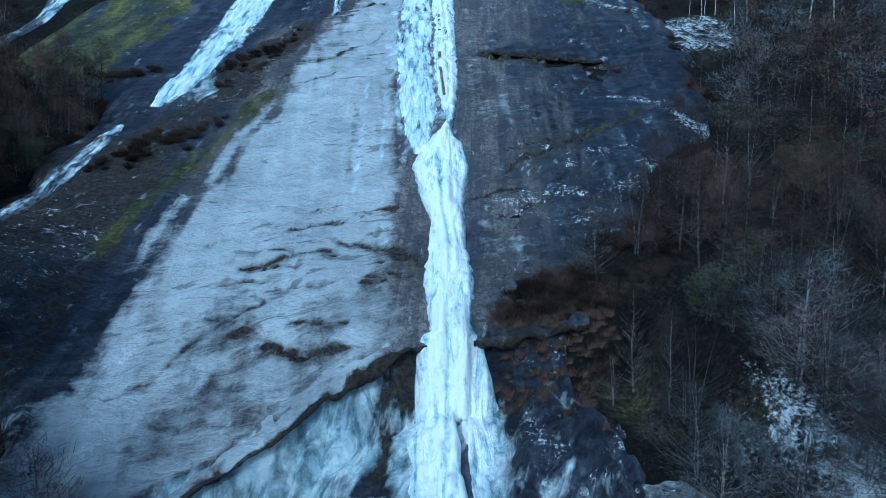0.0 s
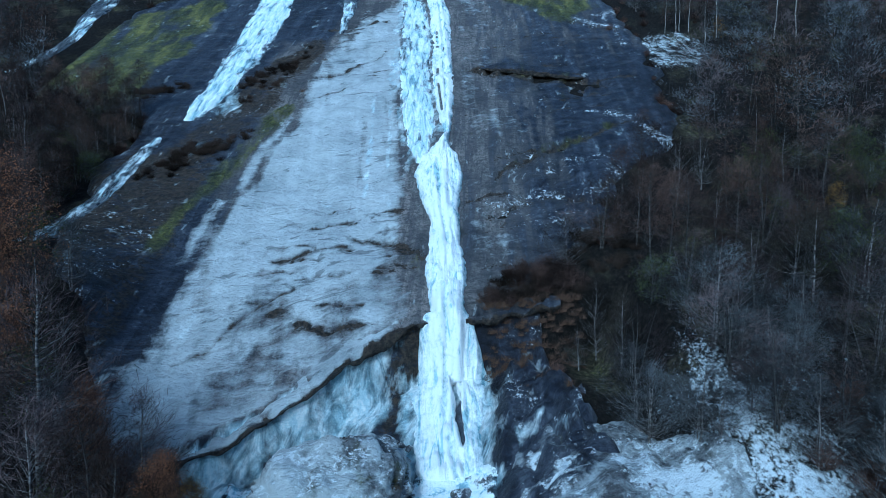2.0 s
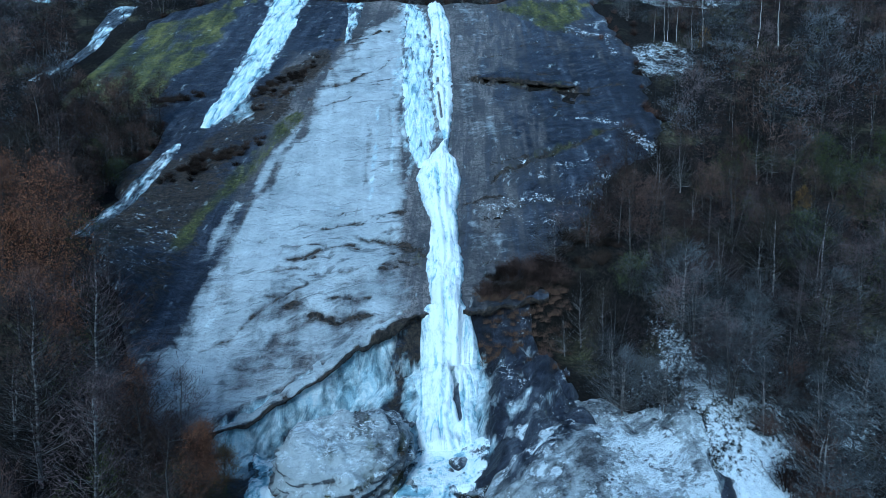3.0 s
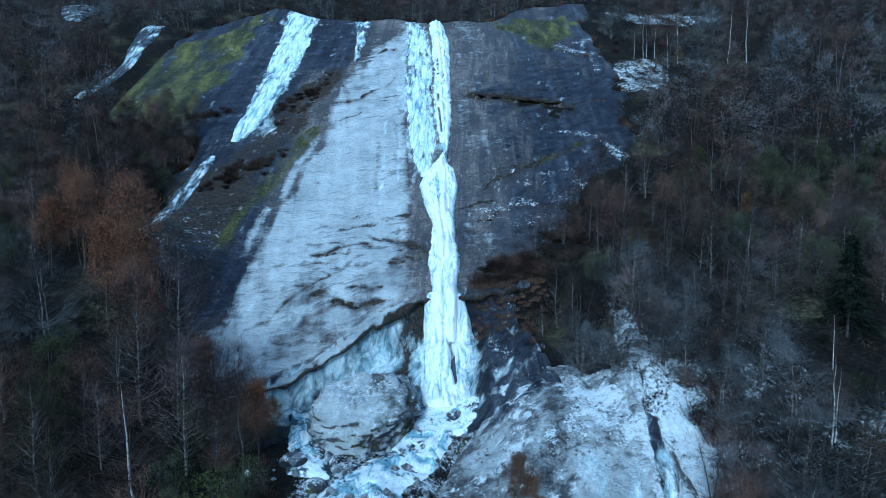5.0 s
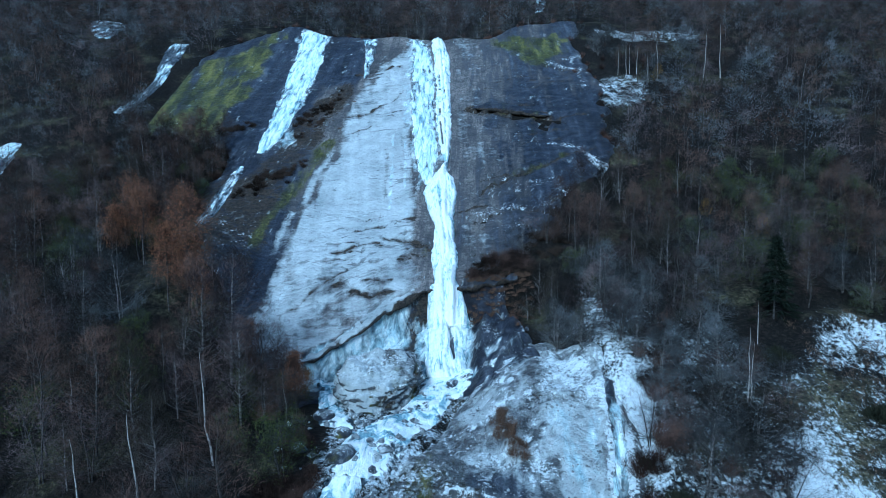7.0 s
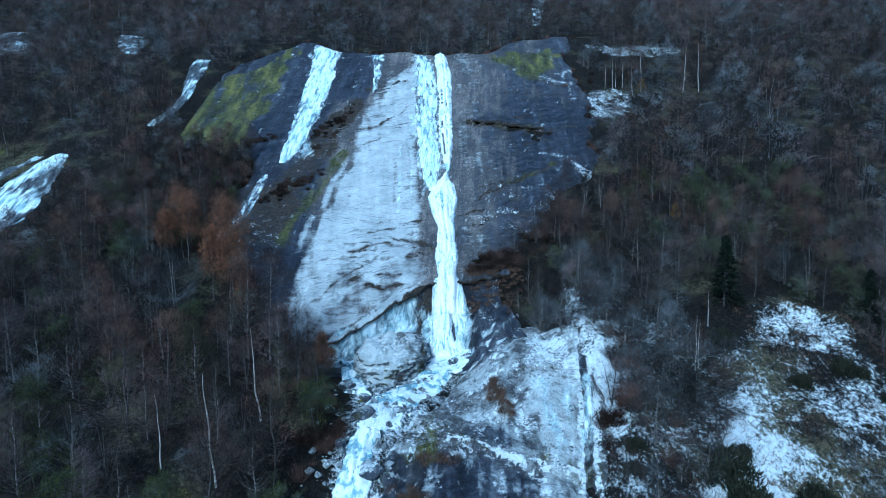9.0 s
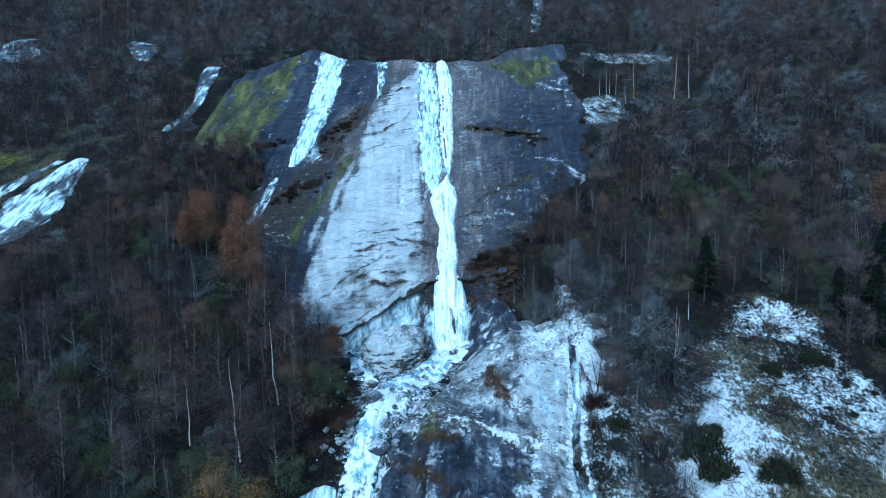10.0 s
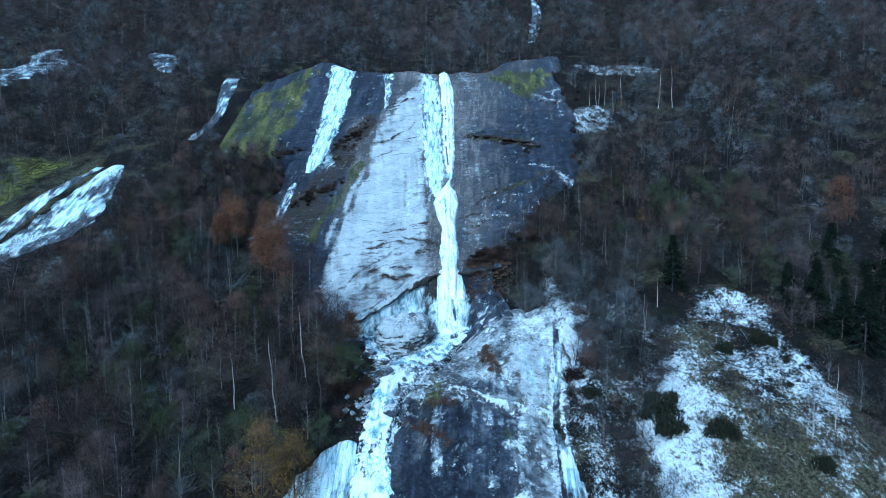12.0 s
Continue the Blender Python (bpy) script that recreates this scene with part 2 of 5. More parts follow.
def stream_material():
    """Lumpy white ice over a stony bed, with glassy blue hollows and open dark water."""
    m = Mat("stream_ice", 0.4, 0.5)
    lump = m.noise(2.4, (1, 0.7, 0.7), 6, 0.6, 0.8)
    crust = m.noise(0.6, (1, 0.8, 0.8), 7, 0.72)
    mixed = m.math("ADD", m.math("MULTIPLY", lump, 0.65), m.math("MULTIPLY", crust, 0.35))
    col = m.ramp(mixed, (0.34, (0.28, 0.42, 0.50)), (0.43, (0.56, 0.71, 0.77)), (0.50, (0.90, 0.94, 0.95)), (0.7, (0.95, 0.97, 0.97)))
    open_water = m.cover(m.layer("thick"), m.math("ADD", m.math("MULTIPLY", m.noise(1.7, (1, 0.8, 0.8), 6, 0.62, 0.6), 0.7), m.math("MULTIPLY", crust, 0.3)), 5.0)
    col = m.mix(open_water, m.ramp(crust, (0.4, (0.012, 0.018, 0.026)), (0.65, (0.09, 0.12, 0.15))), col)
    m.bump(mixed, 1.0, 0.5)
    return m.done(col, m.ramp(mixed, (0.4, 0.2), (0.6, 0.65)))


def bark_material(name, pale, dark, amount):
    m = Mat(name, 0.85, 0.2)
    band = m.noise(0.5, (0.6, 0.6, 2.0), 6, 0.7)
    tone = m.mix(m.random(), pale, tuple(0.7 * c for c in pale))
    return m.done(m.mix(m.ramp(band, (amount, 0.0), (amount + 0.12, 1.0)), tone, dark))


def twig_material(name, a, b, c):
    """Bare twigs whose tone changes from tree to tree and across the wood, with shaded gaps painted in."""
    m = Mat(name, 0.9, 0.1)
    tone = m.mix(m.random(), a, b)
    tone = m.mix(m.ramp(m.noise(26.0, (1, 1, 1), 3, 0.5), (0.40, 0.0), (0.6, 0.3)), tone, c)
    # tree-sized dark patches in the colour imitate shade between crowns
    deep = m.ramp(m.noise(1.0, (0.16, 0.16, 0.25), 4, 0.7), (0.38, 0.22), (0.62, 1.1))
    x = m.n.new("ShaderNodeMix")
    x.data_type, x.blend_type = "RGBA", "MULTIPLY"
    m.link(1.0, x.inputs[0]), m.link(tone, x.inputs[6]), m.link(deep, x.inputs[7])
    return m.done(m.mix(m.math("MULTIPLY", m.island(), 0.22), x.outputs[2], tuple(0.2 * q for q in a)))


def leaf_material(name, a, b):
    m = Mat(name, 0.8, 0.15)
    return m.done(m.mix(m.island(), a, b))


ROCK = rock_material("weathered_granite", True)
OUTCROP = rock_material("broken_granite", False)
GROUND = ground_material()
ICE = ice_material("glacier_ice")
THIN_ICE = ice_material("thin_ice", True)
STREAM_ICE = stream_material()
BIRCH_BARK = bark_material("birch_bark", (0.56, 0.53, 0.50), (0.07, 0.06, 0.05), 0.55)
GREY_BARK = bark_material("grey_bark", (0.085, 0.078, 0.075), (0.03, 0.027, 0.025), 0.42)
PALE_BARK = bark_material("pale_bark", (0.21, 0.195, 0.19), (0.05, 0.043, 0.04), 0.45)
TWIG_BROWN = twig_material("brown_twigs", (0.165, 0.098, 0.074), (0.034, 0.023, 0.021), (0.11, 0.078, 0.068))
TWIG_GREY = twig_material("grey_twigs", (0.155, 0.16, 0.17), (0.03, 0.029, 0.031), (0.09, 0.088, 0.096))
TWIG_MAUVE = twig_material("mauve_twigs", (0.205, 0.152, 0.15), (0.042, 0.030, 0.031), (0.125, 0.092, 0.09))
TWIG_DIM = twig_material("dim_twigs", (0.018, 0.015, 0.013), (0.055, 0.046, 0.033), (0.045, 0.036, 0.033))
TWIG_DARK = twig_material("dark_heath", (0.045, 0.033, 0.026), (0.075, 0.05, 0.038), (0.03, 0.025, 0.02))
JUNIPER = leaf_material("juniper_needles", (0.013, 0.015, 0.009), (0.028, 0.027, 0.016))
LEAF_RUST = leaf_material("rust_leaves", (0.30, 0.135, 0.06), (0.19, 0.088, 0.045))
LEAF_GOLD = leaf_material("gold_leaves", (0.34, 0.20, 0.035), (0.20, 0.125, 0.025))
LEAF_GREEN = leaf_material("dull_green_leaves", (0.07, 0.08, 0.018), (0.045, 0.05, 0.015))
NEEDLES = leaf_material("spruce_needles", (0.005, 0.008, 0.005), (0.010, 0.014, 0.008))
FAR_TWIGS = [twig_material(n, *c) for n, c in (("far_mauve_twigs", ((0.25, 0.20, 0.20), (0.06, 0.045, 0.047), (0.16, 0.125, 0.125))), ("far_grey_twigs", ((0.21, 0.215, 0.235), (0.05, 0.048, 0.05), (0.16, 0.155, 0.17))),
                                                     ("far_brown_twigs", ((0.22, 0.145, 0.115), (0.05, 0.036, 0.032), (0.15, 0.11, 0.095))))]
DRY_GRASS = leaf_material("dry_grass", (0.13, 0.085, 0.055), (0.05, 0.034, 0.024))
RUSSET_GRASS = leaf_material("russet_grass", (0.165, 0.105, 0.072), (0.06, 0.036, 0.026))


# ---- the hillside ----
PROFILE_Y = np.array([-1500, -700, -300, -120, -60, -30, -12, 0, 20, 40, 60, 80, 115, 150, 158, 180, 200, 290, 400, 700, 1500.0])
PROFILE_Z = np.array([-90, -80, -62, -32, -6, 9, 19, 27, 38, 48, 56.5, 68.5, 92, 115.8, 118, 126, 134.5, 174, 242, 430, 560.0])


def ease(a, b, v):
    q = np.clip((v - a) / (b - a), 0, 1)
    return q * q * (3 - 2 * q)


def curve(v, keys_v, keys_w):
    """A line through the keys, rounded at the corners."""
    s = 0.5 * (np.interp(v - 3, keys_v, keys_w) + np.interp(v + 3, keys_v, keys_w))
    return 0.5 * s + 0.5 * np.interp(v, keys_v, keys_w)


def wobble(x, y, size, seed):
    """Smooth uneven ground, about -1 to 1."""
    r = np.random.RandomState(seed)
    out = np.zeros_like(x)
    for i in range(7):
        a, p, s = r.uniform(0, 6.28), r.uniform(0, 6.28), size * r.uniform(0.5, 1.6)
        out += np.sin((x * np.cos(a) + y * np.sin(a)) * 6.28 / s + p)
    return out / 3.0


def brow(x):
    """Where the foot of the rock slab breaks off, as y over x."""
    return np.interp(x, [-40, -30, -24, -19, -14, -10, -3, 3, 10, 16, 22], [30, 33, 35, 38, 41.5, 45, 49, 49.5, 50.5, 52, 53])


def lip(x):
    """How much further up the slab runs at its two sides before it rounds off."""
    return 10.5 * ease(8, 40, x) + 10 * ease(-34, -52, x) * ease(-120, -80, x)


def hill(x, y):
    x, y = np.asarray(x, float), np.asarray(y, float)
    side = curve(y, PROFILE_Y, PROFILE_Z)
    e = lip(x) + 1.5 * np.sin(x * 0.31) * ease(60, 40, np.abs(x))
    side = side + 0.42 * np.clip(y - 149, 0, np.maximum(e, 0)) * (1 - ease(190, 320, y))
    slab = 12.6 + 0.69 * y
    on_slab = ease(-46, -30, x) * (1 - ease(14, 26, x)) * ease(30, 36, y) * (1 - ease(70, 82, y))
    z = side + on_slab * (slab - side)
    left_floor = curve(y, [-30, -12, -1, 5, 15, 36, 40, 47, 60], [8, 18, 25.2, 29.6, 32.4, 34.2, 35.2, 39.5, 42])
    right_floor = curve(y, [-30, -12, -1, 5, 10, 20, 26, 33, 60], [9, 19, 25, 27.6, 30.5, 36, 38.4, 40, 43])
    floor = left_floor + ease(1, 13, x) * (right_floor - left_floor)
    inside = ease(-34, -24, x) * (1 - ease(17, 23, x)) * (1 - ease(-0.6, 1.4, y - brow(x)))
    z = z + inside * (floor - z)
    far = ease(60, 200, np.abs(x)) + ease(170, 260, y)
    return z + wobble(x, y, 60, 3) * (0.5 + 2.0 * far)


# ---- what covers the hillside ----
BARE = [(29, -27, -20), (33, -30, 14), (40, -33, 15), (45, -36, 12), (52, -43, 10), (57, -46, 12), (62, -49, 22), (70, -51, 24), (80, -50, 36),
        (90, -52, 39), (95, -76, 40), (104, -81, 42), (123, -80, 43), (135, -74, 45), (143, -64, 48), (149, -54, 51), (154, -51, 52)]
LEDGES = [  # corners, depth, width, soil
    ([(-20.3, 58.9), (-17.3, 60), (-14.3, 60.8), (-11.2, 61)], 0.55, 0.9, 1.0),
    ([(-17.2, 64.5), (-14, 65.1), (-11.1, 65.4)], 0.4, 0.7, 1.0),
    ([(-10.8, 62.7), (-8.2, 62.1), (-5.6, 60.8), (-2.5, 59.4)], 0.6, 1.3, 0.8),
    ([(-27.9, 44.8), (-25.4, 46.6), (-23.2, 49.8), (-20.9, 51.9), (-16.7, 54.6)], 0.3, 0.5, 0.55),
    ([(-16.2, 49.7), (-14.1, 50.2), (-11.9, 49.5), (-8.5, 49.8)], 0.7, 1.0, 1.0),
    ([(-19.7, 50.8), (-18.0, 51.2)], 0.35, 0.8, 0.8),
    ([(-25.7, 124.6), (-18.4, 127.5), (-13.5, 131.2)], 1.0, 1.6, 1.0),
    ([(-24, 103), (-19.8, 104.1), (-15, 109.8), (-10.9, 115.6)], 0.6, 1.5, 0.7),
    ([(8.4, 108.0), (13.5, 107.4), (19.9, 105.6), (28, 102.6)], 3.6, 3.4, 1.2),
    ([(9.5, 75), (15.3, 78.1), (23, 81.5), (29, 86)], 0.9, 1.6, 0.8),
    ([(7.4, 66.7), (14.3, 69.6), (24, 67.3)], 1.0, 1.8, 0.6),
    ([(31, 129.8), (36.8, 127.6), (42, 126.2)], 0.9, 1.8, 0.6),
    ([(-10, 90), (-7, 86), (-4, 80.5)], 0.3, 0.6, 0.1),
]
shake = np.random.RandomState(21)
for _ in range(26):  # short broken steps round the larger ones
    lx, ly, ll = shake.uniform(-24, -3), shake.uniform(51, 68), shake.uniform(1.0, 3.2)
    LEDGES.append(([(lx - ll, ly - 0.22 * ll + shake.normal(0, 0.2)), (lx, ly), (lx + ll, ly + shake.normal(0, 0.3))], shake.uniform(0.12, 0.3), 0.35, shake.uniform(0.3, 0.8)))
for _ in range(34):
    lx, ly, ll = shake.uniform(5, 34), shake.uniform(58, 125), shake.uniform(1.5, 6)
    LEDGES.append(([(lx - ll, ly - 0.3 * ll), (lx, ly), (lx + ll, ly + shake.normal(0.3, 0.5))], shake.uniform(0.3, 0.8), 0.7, shake.uniform(0.4, 0.9)))
for _ in range(16):
    lx, ly, ll = shake.uniform(-22, -10), shake.uniform(84, 135), shake.uniform(1.0, 3.0)
    LEDGES.append(([(lx - ll, ly - 0.5 * ll), (lx, ly), (lx + ll, ly + 0.4 * ll)], shake.uniform(0.15, 0.4), 0.5, shake.uniform(0.3, 0.8)))


def ledge_cut(x, y):
    cut, dirt, rim = np.zeros(np.shape(x)), np.zeros(np.shape(x)), np.zeros(np.shape(x))
    wob, size_by, broken = 0.5 * grain(x, y, 3.0, 5, 3), 0.7 + 0.5 * grain(x, y, 4.0, 2, 2), np.clip(0.75 + 0.9 * grain(x, y, 2.2, 3, 2), 0, 1.3)
    for line, depth, width, soil in LEDGES:
        a, b = np.array(line).min(0) - 9, np.array(line).max(0) + 9
        if np.max(x) < a[0] or np.min(x) > b[0] or np.max(y) < a[1] or np.min(y) > b[1]:
            continue
        d, s = along(x + wob, y + wob, line)
        w = width * 0.6 * size_by
        below = np.where(s < 0, np.exp(-d / np.maximum(w, 0.2)), np.exp(-d / 0.25))
        cut += 1.6 * depth * below * broken
        dirt = np.maximum(dirt, 1.3 * soil * np.where(s < 0, np.exp(-d / (0.8 * width)), np.exp(-d / 0.2)))
        rim = np.maximum(rim, depth ** 0.3 * np.where(s > 0, np.exp(-d / 0.7), 0))
    return cut, dirt, rim


def bare(x, y):
    up = y - lip(x) * ease(118, 150, y)
    return ease(-1.0, 1.0, span(x, up, BARE) + (1.8 + 2.2 * ease(24, 36, x)) * grain(x, y, 7.0, 1))


def rock_height(x, y):
    cut, _, _ = ledge_cut(x, y)
    steps = 0.28 * np.abs(grain(x / 4.0, y + 0.25 * x, 2.0, 3, 4)) + 0.10 * grain(x, y, 1.1, 4, 3)
    swell = 0.45 * grain(x / 1.6, y, 9.0, 6, 3)
    crag = ease(3, 0, np.abs(y - brow(x) + 1.5)) * ease(-40, -20, x) * (1 - ease(16, 20, x))
    return hill(x, y) + steps + swell - cut + crag * 0.7 * grain(x, y, 2.2, 7, 4) + ease(3.5, 6, x) * ease(53, 50.5, y) * ease(30, 36, y) * (2.2 * np.abs(grain(x + 0.6 * y, 0.5 * y - x, 4.0, 1, 4)) + 0.3 * grain(x + 0.7 * y, x * 0.4 - y * 0.4, 1.6, 2, 3) - 0.5) - 1.5 * (1 - bare(x, y)) + 0.25


def rock_layers(x, y):
    _, dirt, rim = ledge_cut(x, y)
    n = grain(x, y, 6.0, 2)
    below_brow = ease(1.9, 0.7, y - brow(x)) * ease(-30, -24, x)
    down = grain(x * 2.2 + 0.25 * y, y / 7.0, 5.0, 4, 4)
    pale = [(36, -33, -4), (46, -33.8, -3), (54, -33.8, -4), (62.5, -32.6, -5), (71, -30.5, -6), (84, -28, -8), (90, -27, -9), (105, -25, -9), (125, -21, -9), (146, -11, -9)]
    frost = 0.52 * ease(-1.2, 0.8, 0.6 * down + span(x, y, pale) + 0.5 * n) + 0.48 * ease(-3.0, 2.2, 1.2 * down + span(x, y, [(a, b + 2.4, c) for a, b, c in pale]) + n)
    frost = (0.93 + 0.14 * grain(x, y, 14.0, 5, 3) + 0.07 * down) * frost * (1 - 0.55 * ease(5.5, 0, np.hypot((x + 4.5) / 1.1, (y - 58) / 3.6) + n))
    frost = frost * (1 - (0.24 + 0.25 * grain(x, y, 5.0, 3, 3)) * ease(60, 46, y + 0.3 * (x + 10)))
    frost = np.maximum(frost, (0.25 + 0.08 * n + 0.08 * down) * ease(3.0, 5.0, x) * (1 - 0.8 * ease(6, 20, x + 2 * n)) * (1 - 0.5 * ease(60, 52, y)))
    d, s = along(x + 0.4 * n, y, [(-25.0, 86), (-28.3, 71), (-30.2, 62.5), (-31.6, 54), (-32.1, 46)])
    frost = frost * (1 - 0.5 * ease(1.2, 0.2, d + 0.5 * down))
    d, s = along(x + 0.3 * n, y, [(-13.5, 92), (-12.3, 78), (-12.8, 66)])
    frost = frost * (1 - 0.35 * ease(0.9, 0.2, d + 0.4 * down))
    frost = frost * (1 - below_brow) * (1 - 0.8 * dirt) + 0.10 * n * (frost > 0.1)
    # weaker beside the fall, where paler rock colour stands in for sky sheen
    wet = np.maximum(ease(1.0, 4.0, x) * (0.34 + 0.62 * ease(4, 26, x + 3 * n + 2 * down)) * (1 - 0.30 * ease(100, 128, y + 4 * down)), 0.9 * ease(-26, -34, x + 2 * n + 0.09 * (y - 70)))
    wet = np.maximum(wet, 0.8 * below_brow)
    wet = np.maximum(wet, ease(-22, -26, x) * ease(112, 122, y))
    moss = (0.80 + 0.42 * grain(x * 2.0 + 0.3 * y, y / 6.0, 5.0, 6, 3)) * ease(-1, 4, span(x, y, [(93, -80, -54), (104, -84, -54), (123, -83, -55), (135, -76, -55), (143, -66, -54), (158, -59, -52)]) + 3 * n)
    moss = np.maximum(moss, 0.74 * ease(-1.5, 3.5, span(x, y, [(128, 26, 33), (136, 22, 38), (146, 14, 40), (152, 16, 40)]) + 3 * n))
    d, s = along(x, y, [(-36.5, 60), (-35.2, 67), (-32.8, 74), (-30.2, 80), (-27.8, 91)])
    moss = np.maximum(moss, 0.56 * ease(2.6, 0.6, d + 0.7 * n))
    for line, w in (([(9.5, 75), (15.3, 78.1), (23, 81.5), (29, 86)], 1.6), ([(12, 106.8), (19.9, 104.2), (29, 102.6)], 1.3), ([(-2.6, 50.5), (-2.4, 53)], 0.7)):
        d, s = along(x, y, line)
        moss = np.maximum(moss, 0.36 * ease(w, 0.2, d + 0.8 * n))
    # near-black band along the overhang, its shade put into the rock colour
    d, s = along(x, y, [(10, 107.6), (14, 106.2), (20, 104.0), (27, 102.6)])
    dirt = np.maximum(dirt, 1.1 * ease(2.2, 0.9, d + 0.8 * n) * ease(9, 12, x))
    dirt = np.maximum(dirt, (0.62 + 0.3 * n) * ease(-32, -36, x + n) * ease(84, 76, y))  # gravelly foot beside the trickle
    dirt = np.maximum(dirt, (0.7 + 0.3 * n) * ease(-1.5, 2.0, span(x, y, [(71, -47, -42), (76, -46, -36), (80, -44, -33), (85, -42, -31), (92, -38, -29), (99, -37.5, -28.5), (105, -37, -27.5), (113, -34, -26), (118, -30, -25)]) + n))
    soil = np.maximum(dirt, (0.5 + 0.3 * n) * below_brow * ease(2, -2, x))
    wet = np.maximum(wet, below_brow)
    n2 = grain(x, y, 2.2, 5, 3)
    glaze = 0.60 * ease(-0.9, 1.0, span(x, y, [(35, -3.4, 5.3), (43, -4.9, 5.2), (49, -4.9, 5.0)]) + 0.7 * n2)
    d, s = along(x, y, [(-8.8, 46), (-11, 44.2), (-15.5, 40.6), (-20, 36.5)])
    glaze = np.maximum(glaze, (0.60 + 0.15 * n2) * np.where(s < 0, ease(4.6, 1.8, d + 0.6 * n2), 1.0) * ease(4.6, 3.0, d) * below_brow)
    glaze = glaze * (1 - ease(1.2, 0.6, np.abs(x - 2.0)) * ease(47, 45, y) * ease(36, 38, y))
    for cx, cy, r in ((7.6, 39.2, 2.2), (9.5, 36.4, 1.8), (6.4, 46.5, 1.1)):
        glaze = np.maximum(glaze, 0.34 * ease(1.3, 0.3, np.hypot((x - cx) / r, (y - cy) / r) + 0.6 * n2))
    halo = span(x, y, [(76, -4.5, -1.2), (85.6, -7.2, 0), (105, -9.4, -1), (130, -10.6, -1.8), (150, -11.5, -6)])
    halo = np.maximum(halo, span(x, y, [(89, -41, -38), (93, -41, -37), (103, -44, -40), (126, -45.5, -39), (152, -49, -40)]))
    glaze = np.maximum(glaze, 0.42 * ease(-2.4, 0.6, halo + 1.2 * n2 + 0.8 * down))
    for line, w in (([(-13, 96), (-11.5, 80), (-11, 70)], 0.8), ([(-9, 92), (-8.6, 76)], 0.5)):  # thin trickles frozen on the slab
        d, s = along(x + 0.5 * down, y, line)
        glaze = np.maximum(glaze, 0.42 * ease(w, 0.1, d + 0.3 * n2))
    snow = np.zeros_like(x)
    for line, w, a in (([(7.4, 67.2), (14.3, 70.4), (24, 68.5)], 1.8, 0.40), ([(27, 90), (33, 88), (38.5, 79)], 2.0, 0.58), ([(26, 73), (30, 72)], 2.0, 0.5),
                       ([(33, 131), (41, 127.5), (40, 116)], 1.8, 0.5), ([(-42, 88), (-34, 90)], 1.5, 0.42), ([(10, 64), (20, 66)], 2.4, 0.34), ([(17, 74), (25, 77)], 1.8, 0.36), ([(44, 139), (45.5, 150)], 1.4, 0.6), ([(38, 133), (45, 136)], 1.0, 0.5)):
        d, s = along(x, y, line)
        snow = np.maximum(snow, (a - 0.08) * ease(w + 1.2, 0.0, d + 1.3 * n))
    snow = np.maximum(snow, 0.25 * ease(-34, -38, x) * ease(80, 60, y))
    snow = np.maximum(snow, (0.22 + 0.2 * n2) * ease(5, 8, x) * below_brow)
    snow = np.maximum(snow, (0.32 + 0.2 * n2) * rim * ease(4, 7, x))
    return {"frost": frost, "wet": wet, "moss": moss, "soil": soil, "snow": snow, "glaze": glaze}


MOUND = [(-16, -16, 22), (-8, -13, 21), (0, -9, 21.5), (6, -7.5, 22), (14, -4.5, 23), (20, -1, 24), (27, 2, 23), (33, 4.5, 20), (38, 7, 17)]


def mound_in(x, y):
    return ease(-1.6, 1.0, span(x, y, MOUND) + 0.9 * grain(x, y, 4.0, 3))


VEIN = [(-9.5, 4.8), (-6, 6.4), (-2, 8.4), (2, 8.4), (10, 6.6), (18.5, 5.4)]
CLEFT = [(22.5, 26), (21.6, 19), (21.3, 15), (19.4, 7), (18.9, 0), (18.0, -12)]


def mound_height(x, y):
    d, s = along(x, y + 0.4 * grain(x, y, 2.0, 3, 3), VEIN)
    step = 1.1 * np.where(s < 0, np.exp(-d / 2.4), np.exp(-d / 0.3) * 0.3)
    g, _ = along(x + 0.3 * grain(x, y, 2.5, 2, 3), y, CLEFT)
    swell = 1.3 * ease(0.5, 9, span(x, y, MOUND)) * (1 - 0.6 * ease(20, 32, y))
    dip = 0.5 * np.abs(grain((x - y) * 0.9, (x + y) * 0.16, 2.2, 5, 3)) * ease(26, 30, y)
    lump = dip + 0.65 * grain(x, y, 6.0, 5, 4) + 0.35 * np.abs(grain(x, y, 2.2, 1, 3)) + 0.14 * grain(x, y, 0.8, 2, 3)
    rib, rs = along(x, y, [(8.0, 20.5), (8.2, 17), (9.2, 13.5)])
    rib2, _ = along(x, y, [(4.0, 28.5), (7.2, 27.4), (9.4, 23.5), (9.0, 21), (13, 21.6), (18, 22)])
    past = x - np.interp(y, [c[1] for c in CLEFT[::-1]], [c[0] for c in CLEFT[::-1]])
    swell = swell - 1.3 * ease(0.6, 3.2, past)
    return hill(x, y) + swell - step + lump + 1.1 * np.exp(-(rib / 0.9) ** 2) + 0.5 * np.exp(-(rib2 / 0.7) ** 2) - 0.8 * np.exp(-(g / 0.9) ** 2) - 1.6 * (1 - mound_in(x, y))


